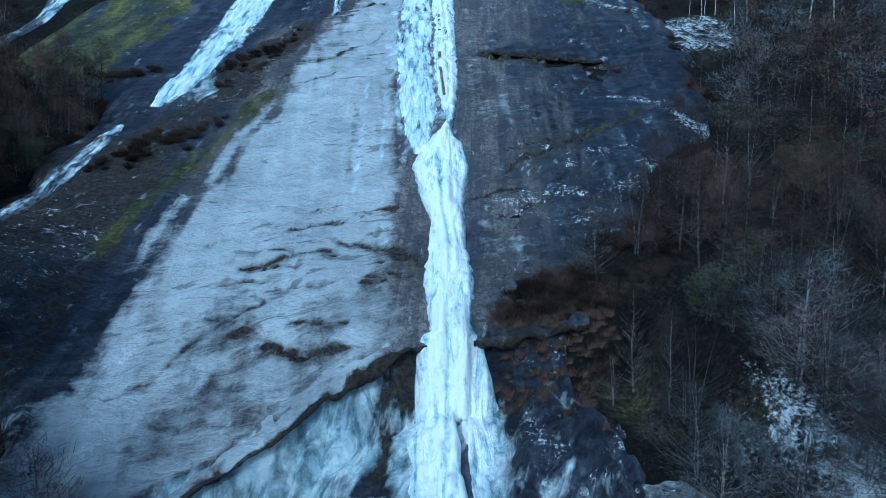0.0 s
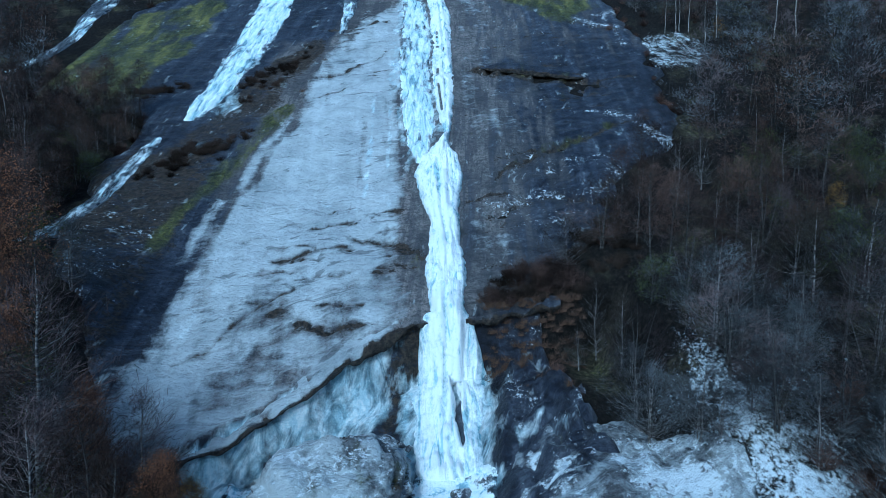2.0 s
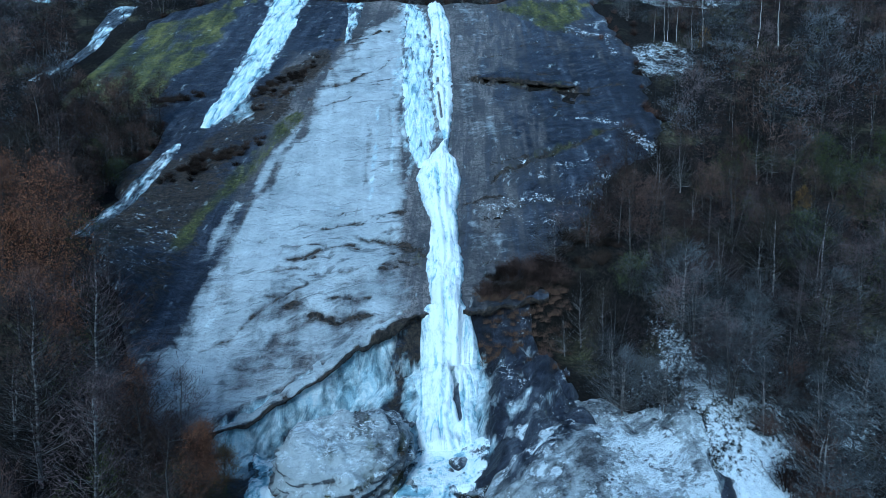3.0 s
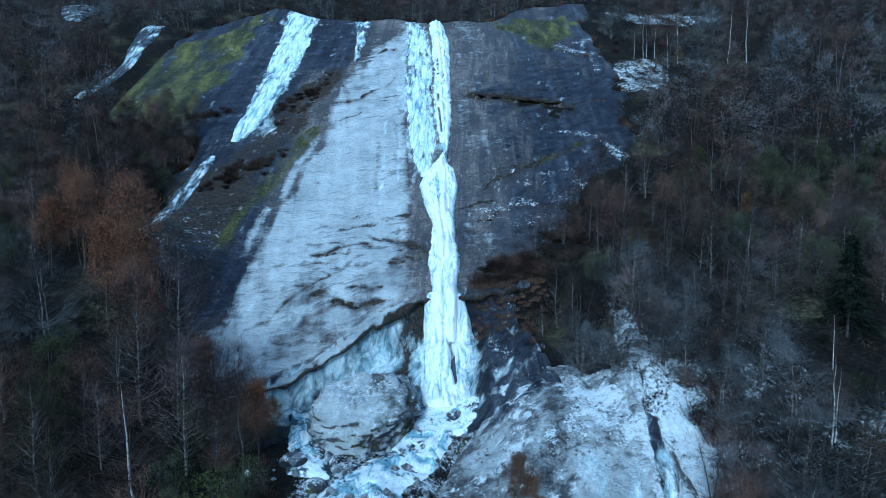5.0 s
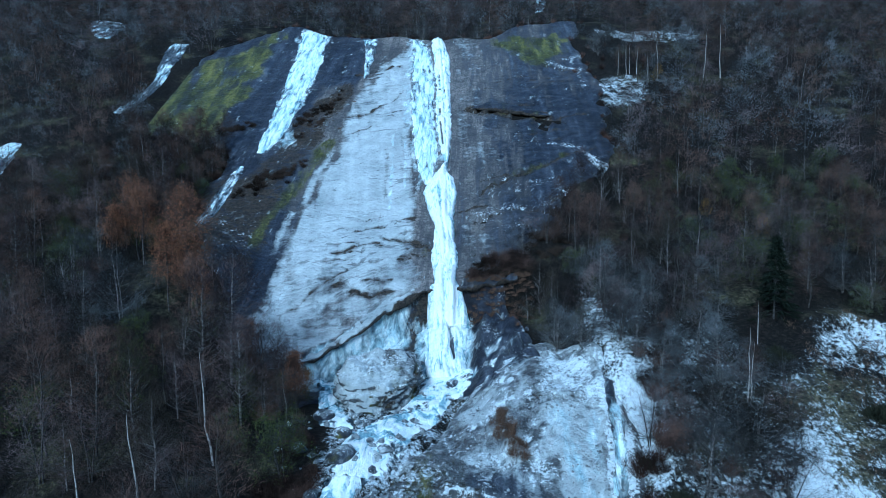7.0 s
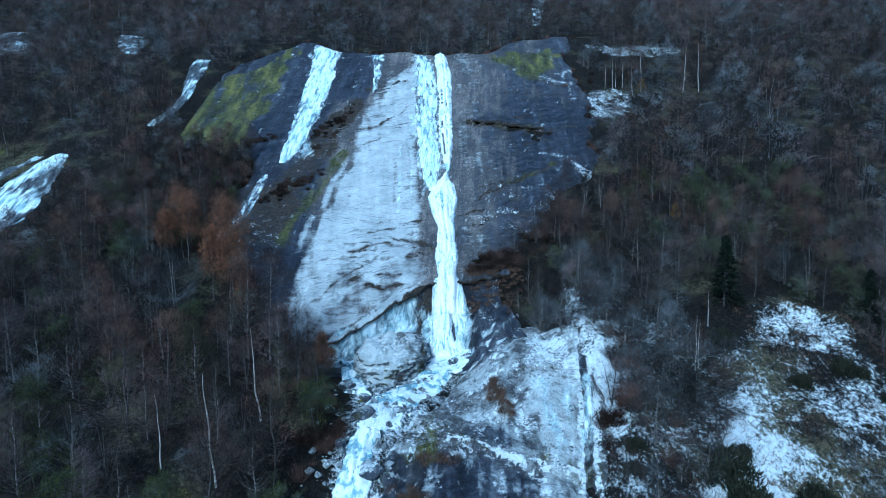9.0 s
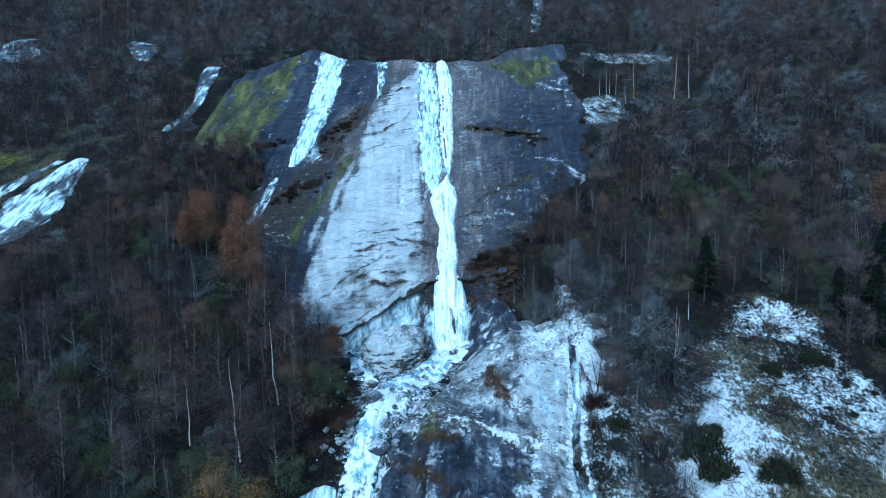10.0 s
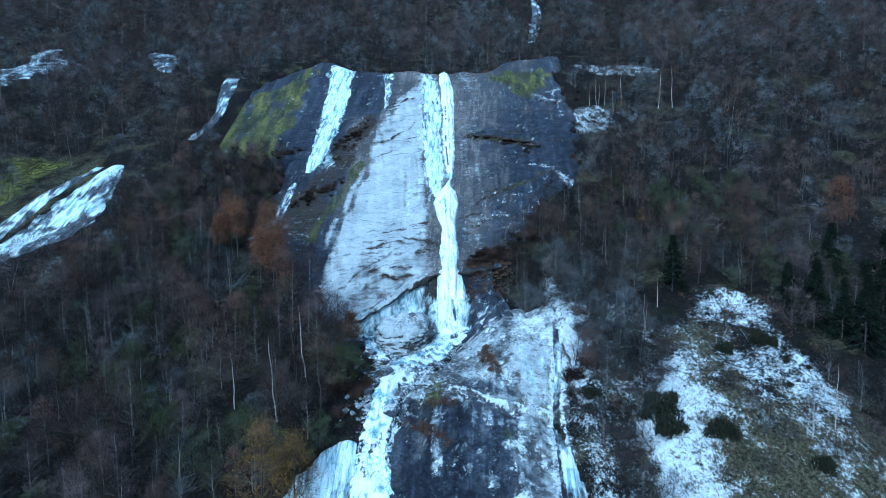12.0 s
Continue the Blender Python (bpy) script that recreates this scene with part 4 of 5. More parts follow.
for full, rows in ((0.30, [(345, 60, 62), (318, 57, 65), (280, 50, 58), (234, 44, 50), (215, 41, 45)]),
                   (0.5, [(236, -219, -213), (215, -222, -202), (190, -216, -183), (172, -208, -185), (144, -190, -180)]),
                   (0.42, [(212, -153, -150), (205, -154, -144), (193, -146, -129), (175, -136, -124), (163, -126, -121)]),
                   (0.40, [(150, -92, -86), (143, -92, -84), (135, -90, -83.5), (125, -87, -82.5), (116, -88, -84), (107, -91, -87)])):
    tagged(new("ice_patch", ribbon("ice_patch", rows, 0.1, THIN_ICE, 0.6, 3, 0.25, full, thin=True, ragged=0.45)), "patch of icy rock showing between bare trees", "ice", "icy patches")



# ---- trees ----
def frusta(p, q, a, b, sides=3):
    """Tapered sticks from p to q with radii a and b, as one array of corners and one of triangles."""
    p, q, a, b = (np.asarray(v, float) for v in (p, q, a, b))
    d = q - p
    d /= np.maximum(np.linalg.norm(d, axis=1, keepdims=True), 1e-6)
    ref = np.where(np.abs(d[:, 2:3]) > 0.9, [[1.0, 0, 0]], [[0, 0, 1.0]])
    s = np.cross(d, ref)
    s /= np.linalg.norm(s, axis=1, keepdims=True)
    t = np.cross(d, s)
    w = np.arange(sides) * 2 * np.pi / sides
    ring = np.cos(w)[None, :, None] * s[:, None] + np.sin(w)[None, :, None] * t[:, None]
    v = np.concatenate([p[:, None] + a[:, None, None] * ring, q[:, None] + b[:, None, None] * ring], 1)
    i = np.arange(sides)
    j = (i + 1) % sides
    f = np.concatenate([np.stack([i, j, j + sides], 1), np.stack([i, j + sides, i + sides], 1)])
    n = len(p)
    return v.reshape(-1, 3), (f[None] + (np.arange(n) * 2 * sides)[:, None, None]).reshape(-1, 3)


def spikes(p, q, a):
    """Thin pointed twigs from p to q."""
    p, q, a = (np.asarray(v, float) for v in (p, q, a))
    d = q - p
    d /= np.maximum(np.linalg.norm(d, axis=1, keepdims=True), 1e-6)
    s = np.cross(d, [[0.3, 0.5, 0.81]])
    s /= np.maximum(np.linalg.norm(s, axis=1, keepdims=True), 1e-6)
    t = np.cross(d, s)
    w = np.arange(len(p)) * 2.4
    s = np.cos(w)[:, None] * s + np.sin(w)[:, None] * t
    v = np.stack([p + a[:, None] * s, p - a[:, None] * s, q], 1)
    return v.reshape(-1, 3), np.arange(3 * len(p)).reshape(-1, 3)


def tube(pts, rad, sides=6):
    """One unbroken tapering stem along a line of points."""
    w = np.arange(sides) * 2 * np.pi / sides
    ring = np.stack([np.cos(w), np.sin(w), 0 * w], 1)
    v = (pts[:, None] + rad[:, None, None] * ring[None]).reshape(-1, 3)
    i, j, k = np.arange(sides), (np.arange(sides) + 1) % sides, np.arange(len(pts) - 1)[:, None, None] * sides
    f = np.concatenate([np.stack([i, j, j + sides], 1), np.stack([i, j + sides, i + sides], 1)])
    return v, (f[None] + k).reshape(-1, 3)


def flakes(p, size, r):
    """Small leaves at p, each a bent pair of triangles."""
    n = len(p)
    d = r.normal(size=(n, 3))
    d /= np.linalg.norm(d, axis=1, keepdims=True)
    e = np.cross(d, r.normal(size=(n, 3)))
    e /= np.maximum(np.linalg.norm(e, axis=1, keepdims=True), 1e-6)
    s = (size * r.uniform(0.6, 1.4, n))[:, None]
    v = np.stack([p - d * s, p + e * 0.55 * s, p + d * s, p - e * 0.55 * s + np.cross(d, e) * 0.3 * s], 1)
    f = np.array([[0, 1, 2], [0, 2, 3]])
    return v.reshape(-1, 3), (f[None] + (np.arange(n) * 4)[:, None, None]).reshape(-1, 3)


def joined(*pieces):
    vs, fs, k = [], [], 0
    for v, f in pieces:
        vs.append(v), fs.append(f + k)
        k += len(v)
    return np.concatenate(vs), np.concatenate(fs)


def bare_tree(seed, height, stems=1, wide=0.4, first=0.25, sprays=92, twigs=21, thick=1.0, fine=0.019, reach=0.075, upright=0.45, arms=True):
    """The sticks of a leafless tree: stem, boughs and twigs; and the places of its twig tips. The crown is an uneven egg of sprays."""
    r = np.random.RandomState(seed)
    stem, bough, tw = [], [[] for _ in range(stems)], []
    n = 7
    z = np.linspace(0, 1, n)
    lines = []
    for k in range(stems):
        h = height * (1 if k == 0 else r.uniform(0.7, 0.95))
        lean = r.normal(0, 0.03 if stems == 1 else 0.14, 2)
        wander = np.cumsum(r.normal(0, 0.010 * h, (n, 2)), 0)
        wander -= wander[0]
        pts = np.column_stack([lean[0] * h * z + wander[:, 0] + 0.2 * k, lean[1] * h * z + wander[:, 1], z * h * 0.97 - (z == 0) * 0.5])
        rad = thick * h * 0.0095 * (1 - z) ** 0.8 + 0.012
        lines.append((pts, rad))
        stem.append(tube(pts, rad, 6 if arms else 3))
    lob = r.uniform(0, 6.283, 3)
    for _ in range(sprays):
        which = r.randint(stems)
        pts, rad = lines[which]
        q = r.rand() ** 0.8
        az = r.uniform(0, 6.283)
        girth = np.sin(np.pi * (0.12 + 0.88 * q) ** 0.75) ** 0.7 * (1 + 0.25 * np.sin(2 * az + lob[0]) + 0.2 * np.sin(3 * az + 5 * q + lob[1]))
        out = 0.5 * wide * height * girth * r.uniform(0.05, 1) ** 0.32
        zz = pts[-1, 2] * (first + (0.98 - first) * q)
        axis = np.array([np.interp(zz, pts[:, 2], pts[:, c]) for c in range(2)])
        c = np.array([axis[0] + np.cos(az) * out, axis[1] + np.sin(az) * out, zz])
        za = max(zz - 0.75 * out - 0.2, 0.12 * height)
        foot = np.array([np.interp(za, pts[:, 2], pts[:, 0]), np.interp(za, pts[:, 2], pts[:, 1]), za])
        a = 0.2 * np.interp(za, pts[:, 2], rad) + 0.006
        if arms:
            mid = 0.5 * (foot + c) + r.normal(0, 0.05 * out + 0.02, 3) - [0, 0, 0.12 * out]
            bough[which] += [(foot, mid, a, 0.65 * a), (mid, c, 0.65 * a, 0.3 * a)]
        away = np.array([np.cos(az), np.sin(az), 0]) * (0.6 if out > 0.3 else 0.2)
        for _ in range(twigs):
            d = away + [0, 0, upright * (0.5 + q)] + r.normal(0, 0.42, 3)
            d /= np.linalg.norm(d)
            le = height * reach * r.uniform(0.5, 1.25)
            o = c - d * le * 0.35 + r.normal(0, 0.045 * height, 3)
            tw.append((o, o + d * le, fine * r.uniform(0.7, 1.3)))
    tips = np.array([t[0] + (t[1] - t[0]) * r.uniform(0.4, 1) for t in tw])
    return stem, ([frusta(*map(np.array, zip(*b))) for b in bough] if arms else None), spikes(*map(np.array, zip(*tw))), tips, r


def tree(name, label, category, group, seed, bark, twig, leaf=None, leaves=0, leaf_size=0.12, **shape):
    """One tree: trunk, crown of boughs and twigs, and foliage where it has kept some."""
    st, bo, tw, tips, r = bare_tree(seed, **shape)
    ob = tagged(new(name), label, category, group)
    for one in st:
        part("trunk", mesh_from("trunk", *one, [bark]), ob)
    crown = mesh_from("crown", *joined(tw, *bo), [twig, bark if bark is not BIRCH_BARK else GREY_BARK], False)
    crown.polygons.foreach_set("material_index", (np.arange(len(crown.polygons)) >= len(tw[1])).astype(np.int32))
    part("crown", crown, ob)
    if leaves:
        p = tips[r.randint(0, len(tips), leaves)] + r.normal(0, 0.18, (leaves, 3))
        part("foliage", mesh_from("foliage", *flakes(p, leaf_size, r), [leaf], False), ob)
    return ob


def shrub(name, label, category, group, seed, width, height, twig, n=110, fine=0.019, leaf=None, leaves=0):
    """A low bush of many stems springing from one foot."""
    r = np.random.RandomState(seed)
    az, out = r.uniform(0, 6.283, n), r.rand(n) ** 0.6
    tip = np.column_stack([np.cos(az) * out * width / 2, np.sin(az) * out * width / 2, height * (1.05 - 0.55 * out ** 2) * r.uniform(0.6, 1.1, n)])
    root = tip * [0.18, 0.18, 0] - [0, 0, 0.3]
    ob = tagged(new(name), label, category, group)
    part("stem_clump", mesh_from("stem_clump", *spikes(root, tip, np.full(n, fine * 1.6)), [twig], False), ob)
    k = n * 7
    i = r.randint(0, n, k)
    q = r.uniform(0.3, 1, (k, 1))
    o = root[i] + (tip[i] - root[i]) * q
    d = r.normal(0, 1, (k, 3)) + [0, 0, 0.5]
    d /= np.linalg.norm(d, axis=1, keepdims=True)
    part("twig_crown", mesh_from("twig_crown", *spikes(o, o + d * height * r.uniform(0.12, 0.3, (k, 1)), np.full(k, fine)), [twig], False), ob)
    if leaves:
        p = o[r.randint(0, k, leaves)] + r.normal(0, 0.15, (leaves, 3))
        part("foliage", mesh_from("foliage", *flakes(p, 0.1, r), [leaf], False), ob)
    return ob


def spruce(seed, height):
    r = np.random.RandomState(seed)
    ob = tagged(new("spruce"), "dark green spruce standing among bare trees", "spruce tree", "spruces")
    part("trunk", mesh_from("trunk", *frusta([[0, 0, -0.5]], [[0, 0, height]], [height * 0.014], [0.02], 7), [GREY_BARK]), ob)
    p, q = [], []
    for i in range(int(height * 9)):
        z = height * (0.06 + 0.93 * r.rand() ** 0.8)
        az, le = r.uniform(0, 6.283), (height - z) * 0.30 * r.uniform(0.7, 1.15) + 0.2
        a = np.array([0, 0, z])
        b = a + np.array([np.cos(az) * le, np.sin(az) * le, -0.25 * le])
        p.append(a), q.append(b)
    p, q = np.array(p), np.array(q)
    part("branchwork", mesh_from("branchwork", *frusta(p, q, np.full(len(p), 0.03), np.full(len(p), 0.01)), [GREY_BARK]), ob)
    n = len(p) * 38
    i = r.randint(0, len(p), n)
    s = p[i] + (q[i] - p[i]) * r.uniform(0.15, 1, (n, 1)) ** 0.7
    d = (q[i] - p[i]) * 0.15 + r.normal(0, 0.22, (n, 3)) - [0, 0, 0.12]
    part("needle_crown", mesh_from("needle_crown", *spikes(s, s + d * 1.4, np.full(n, 0.15)), [NEEDLES], False), ob)
    return ob


def plant(model, x, y, size, turn):
    ob = copy_thing(model, Matrix.LocRotScale((x, y, float(surface(x, y)) - 0.1), Euler((0, 0, turn)), None))
    ob.scale = (size, size, size)
    return ob


PARK = []


def pattern(ob):
    """A model that is moved to its own first place later."""
    PARK.append([ob, False])
    return PARK[-1]


def put(entry, x, y, size, turn):
    ob, used = entry
    if used:
        return plant(ob, x, y, size, turn)
    entry[1] = True
    ob.location, ob.rotation_euler, ob.scale = (x, y, float(surface(x, y)) - 0.1), (0, 0, turn), (size, size, size)
    return ob


BIRCHES = [pattern(tree("birch_tree", "slender bare birch with dull bark and brown twigs", "birch tree", "birches of the hillside", 10 + i, (GREY_BARK, PALE_BARK)[i % 2], (TWIG_BROWN, TWIG_MAUVE, TWIG_BROWN, TWIG_DIM)[i],
                        height=h, wide=0.46, first=0.24)) for i, h in enumerate((14, 12.5, 15, 11.5))]
WHITE = [pattern(tree("birch_tree", "tall bare birch with a bright white trunk", "birch tree", "white-barked birches", 30 + i, BIRCH_BARK, TWIG_BROWN,
                      height=h, wide=0.32, first=0.36, sprays=56, twigs=15, fine=0.018)) for i, h in enumerate((15, 13, 16, 12))]
ALDERS = [pattern(tree("alder_tree", "bare grey alder with several stems and a twiggy crown", "alder tree", "alders of the hillside", 40 + i, (PALE_BARK, GREY_BARK)[i % 2], (TWIG_GREY, TWIG_MAUVE, TWIG_DIM, TWIG_GREY)[i],
                       height=h, stems=s, wide=0.92, first=0.14, sprays=96)) for i, (h, s) in enumerate(((10, 2), (11, 3), (9, 2), (8, 3)))]
RUST = [pattern(tree("rust_birch", "slender birch still holding rust-brown leaves", "birch tree", "rust-leaved birches", 60 + i, GREY_BARK, TWIG_BROWN, LEAF_RUST, 5600, 0.062,
                     height=h, wide=0.27, first=0.40)) for i, h in enumerate((15, 12))]
GOLD = [pattern(tree("golden_tree", "small tree with yellow autumn leaves", "deciduous tree", "yellow-leaved trees", 70 + i, GREY_BARK, TWIG_BROWN, LEAF_GOLD, 4200, 0.05,
                     height=h, wide=0.42, first=0.2)) for i, h in enumerate((10, 7))]
OLIVE = [pattern(tree("willow_tree", "low willow that keeps a few dull green leaves", "willow tree", "green-tinged willows", 80 + i, GREY_BARK, TWIG_GREY, LEAF_GREEN, 2200, 0.085,
                      height=h, stems=3, wide=0.85, first=0.10, sprays=64)) for i, h in enumerate((8, 6.5))]
THICKETS = [pattern(shrub("thicket_bush", "leafless brown thicket bush on the slope", "bush", "thicket bushes", 90 + i, w, h, TWIG_BROWN)) for i, (w, h) in enumerate(((4.5, 3.0), (3.5, 2.4)))]
SPRUCES = [pattern(spruce(5, 13)), pattern(spruce(6, 10))]


def wood_left(y):
    """The edge of the wood on the stream's far bank, as x over y."""
    return np.interp(y, [-40, -8, -4, 0, 10, 24, 30, 37, 44, 52, 62, 75, 90, 100], [-34, -27, -22, -17.0, -15.5, -17.5, -21, -32, -42, -50, -54, -55, -58, -76])


def wood_right(y):
    return np.interp(y, [-40, 0, 20, 30, 40, 55, 62, 70, 80, 99, 110, 118, 135, 150], [27, 26, 25, 23, 18, 12, 24, 26, 38, 43, 50, 62, 62, 58])


rng = np.random.RandomState(7)


ALONE = [(49.5, 31, 5.5), (73, 18, 4), (78, 14, 5), (84, 18, 5), (-28.6, 1, 3.5), (-26.3, 11.8, 3), (-36.6, 3, 3), (59.3, -3, 3), (63.7, -2, 3), (39, 18, 3), (44.6, 27, 3), (-37, 25, 2), (-43, 29, 2),
         (97, 48, 5), (-52, 45, 4.5), (-50, 40, 3.5), (-40, 35, 4.5), (-38, 31, 3), (60, 121, 4), (55, 122, 4)]


def wooded(x, y):
    """Where trees can stand: off the bare rock, the streams, the outcrop, the ice and the snowy clearing."""
    x, y = np.atleast_1d(np.asarray(x, float)), np.atleast_1d(np.asarray(y, float))
    low = (x < wood_left(y)) | (x > wood_right(y))
    high = (bare(x, y) < 0.25)
    ok = np.where(y < 42, low, high & ((x < -20) | (x > wood_right(y)) | (y > 154)))
    for rows in (CLEARING, [(42, -132, -106), (60, -128, -93), (92, -114, -103)], [(205, 38, 52), (232, 42, 55), (334, 45, 66)], [(106, 44, 52), (115, 44, 58), (124, 45, 58)],
                 [(138, -200, -176), (172, -215, -187), (236, -227, -209)], [(172, -141, -130), (205, -156, -147)], [(108, -91, -88), (127, -90, -84.5), (146, -94, -85)], [(52, -53, -49), (64, -52, -47.6), (88, -46, -43)]):
        ok &= span(x, y, rows) < 0
    for cx, cy, r in ALONE:
        ok &= np.hypot(x - cx, y - cy) > r
    return ok


def scatter(x0, x1, y0, y1, gap):
    for y in np.arange(y0, y1, gap):
        for x in np.arange(x0, x1, gap):
            yield x + rng.uniform(-0.48, 0.48) * gap, y + rng.uniform(-0.48, 0.48) * gap


for x, y in scatter(-84, 92, -34, 74, 4.3):
    if not wooded(x, y)[0]:
        continue
    if abs(x) > 0.80 * (y + 92) + 6:
        continue
    q, size, turn = rng.rand(), rng.uniform(0.62, 1.18), rng.uniform(0, 6.28)
    edge = min(abs(x - wood_left(y)), abs(x - wood_right(y)))
    if x > 0 and y > 38 + 0.2 * x and q < 0.8:  # the dark brown wood beside the slab
        put((BIRCHES[0], BIRCHES[3], ALDERS[2], BIRCHES[2], THICKETS[0], ALDERS[1])[rng.randint(6)], x, y, size * 0.8, turn)
    elif 0 < x < 50 and y < 40:  # grey alders round the clearing
        put((ALDERS[0], ALDERS[3], ALDERS[0], ALDERS[3], THICKETS[1], ALDERS[1])[rng.randint(6)], x, y, size * 0.85, turn)
    elif x > 0 and (edge < 7 or y < 12):
        put((THICKETS + ALDERS)[rng.randint(6)], x, y, size * 0.8, turn)
    elif q < 0.40:
        put(BIRCHES[rng.randint(4)], x, y, size * (0.8 if x > 0 else 0.95), turn)
    elif q < 0.74:
        put(ALDERS[rng.randint(4)], x, y, size, turn)
    elif q < 0.77:
        put(THICKETS[rng.randint(2)], x, y, size, turn)
    elif q < 0.985:
        put(OLIVE[rng.randint(2)], x, y, size, turn)
    else:
        put(GOLD[1], x, y, size * 0.8, turn)

for x, y, size, k in ((-53, 49.5, 1.02, 0), (-51.2, 47.5, 0.95, 0), (-55, 46, 0.95, 1), (-40, 39, 1.3, 0), (-38.2, 37.5, 1.1, 0), (-42, 37, 1.15, 1), (-20.5, 28, 0.7, 1), (-19.5, 25, 0.72, 1), (-27.5, 31, 0.75, 1), (-31, 36, 0.6, 1), (-35, 33, 0.9, 1)):
    put(RUST[k], x, y, size, 1.3 * x)
for x, y, size, k in ((-26.6, -12.5, 1.6, 0), (-22.0, -11.5, 1.4, 0), (-43, -24, 1.3, 0), (-19.5, 30, 0.7, 1)):
    put(GOLD[k], x, y, size, 0.7 * y)
put(SPRUCES[0], 49.5, 34, 0.95, 0)
for x, y, size in ((-29, 27, 1.55), (-31.5, 24, 1.3), (-26, 22, 1.2)):
    put(BIRCHES[1], x, y, size, 0.4 * x)
for x in np.arange(-62, 52, 2.0):  # bushes that lean over the head of the slab
    icy = -10 < x < 1.5 or -51 < x < -38
    y = 150.5 + float(lip(x)) + (4.5 if icy else rng.uniform(0.5, 3.0))
    put((THICKETS + ALDERS)[rng.randint(4)], x + rng.normal(0, 0.6), y, rng.uniform(0.4, 0.8), rng.uniform(0, 6.28))
for x, y in ((72, 30), (76, 26), (82, 27), (88, 30), (92, 24), (80, 34), (86, 38), (95, 34)):
    put(SPRUCES[rng.randint(2)], x, y, rng.uniform(0.8, 1.15), x)

# ---- far woods ----
FAR = []
for i in range(8):
    st, bo, tw, tips, r_ = bare_tree(200 + i, height=9.5 + (i % 4), stems=1 + i % 2, wide=(0.6, 0.95, 1.15)[i % 3], first=0.12, sprays=52, twigs=17, thick=0.7, fine=0.045, reach=0.058, arms=False)
    FAR.append((joined(*st), tw))


def far_wood(name, label, places, which, mat):
    vs, fs, k = [], [], 0
    for i, x, y, z, size, turn in places:
        v, f = FAR[i][which]
        c, s = np.cos(turn) * size, np.sin(turn) * size
        vs.append(np.stack([v[:, 0] * c - v[:, 1] * s + x, v[:, 0] * s + v[:, 1] * c + y, v[:, 2] * size + z], 1))
        fs.append(f + k)
        k += len(v)
    return mesh_from(name, np.concatenate(vs), np.concatenate(fs), [mat], False)


places = []
for y0, y1, gap in ((74, 150, 6.6), (150, 230, 8.0), (230, 390, 13.0)):
    for x, y in scatter(-330, 330, y0, y1, gap):
        if abs(x) > 0.80 * (y + 92) + 8 or not wooded(x, y)[0]:
            continue
        places.append((rng.randint(8), x, y, 0, rng.uniform(0.5, 1.4) * (1.05 if y < 150 else 1.25 if y < 230 else 1.75), rng.uniform(0, 6.28)))
for x, y in scatter(-150, 150, -10, 74, 6.4):
    if (x < -80 or x > 90) and abs(x) < 0.80 * (y + 92) + 8 and wooded(x, y)[0]:
        places.append((rng.randint(8), x, y, 0, rng.uniform(0.7, 1.1), rng.uniform(0, 6.28)))
zs = surface(np.array([p[1] for p in places]), np.array([p[2] for p in places])) - 0.2
places = [(i, x, y, z, s, t) for (i, x, y, _, s, t), z in zip(places, zs)]
woods = tagged(new("far_woods"), "dense leafless grey-brown woods covering the mountainside", "woods", kind="stuff")
for n, mat in enumerate((FAR_TWIGS[2], FAR_TWIGS[1], FAR_TWIGS[0], FAR_TWIGS[2], TWIG_DIM, FAR_TWIGS[1], FAR_TWIGS[0], TWIG_BROWN)):
    mine = [p for i, p in enumerate(places) if (i * 5 + i // 8) % 8 == n]
    tagged(part("tree_stems", far_wood("tree_stems", "", mine, 0, PALE_BARK if n == 3 else GREY_BARK), woods), kind="stuff")
    tagged(part("tree_crowns", far_wood("tree_crowns", "", mine, 1, mat), woods), kind="stuff")

# ---- undergrowth of the woods ----
def undergrowth(name, x0, x1, y0, y1, n, mat, tall):
    x, y = rng.uniform(x0, x1, n), rng.uniform(y0, y1, n)
    ok = wooded(x + 0.8, y) & wooded(x - 0.8, y) & (np.abs(x) < 0.8 * (y + 92) + 6) & (grain(x, y, 6.0, 2, 3) > -0.35)
    x, y = x[ok], y[ok]
    root = np.column_stack([x, y, surface(x, y) - 0.15])
    d = rng.normal(0, 0.45, (len(x), 3)) + [0, 0, 0.9]
    return mesh_from(name, *spikes(root, root + d * tall * rng.uniform(0.4, 1.3, (len(x), 1)), rng.uniform(0.014, 0.03, len(x))), [mat], False)


brush = tagged(new("undergrowth"), "tangle of bare saplings and dead bracken under the trees", "undergrowth", kind="stuff")
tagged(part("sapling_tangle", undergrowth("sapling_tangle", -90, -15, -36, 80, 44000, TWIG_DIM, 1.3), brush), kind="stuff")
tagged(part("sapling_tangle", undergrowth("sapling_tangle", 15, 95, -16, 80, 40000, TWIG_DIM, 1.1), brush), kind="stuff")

TRICKLE = [(55, -53, -48), (62, -50.2, -46.2), (67, -49, -45.2), (73, -48.2, -45), (80, -47.6, -44.9), (86, -45, -41.8), (91, -44.6, -40), (97, -45, -39), (108, -46, -37.6), (133, -47.4, -36.8), (150, -49, -38.5)]
HEATH = [pattern(shrub("heath_bush", "low dark brown heath bush on the rock brow", "bush", "heath bushes", 96 + i, 3.2, 1.5, TWIG_DARK)) for i in range(2)]
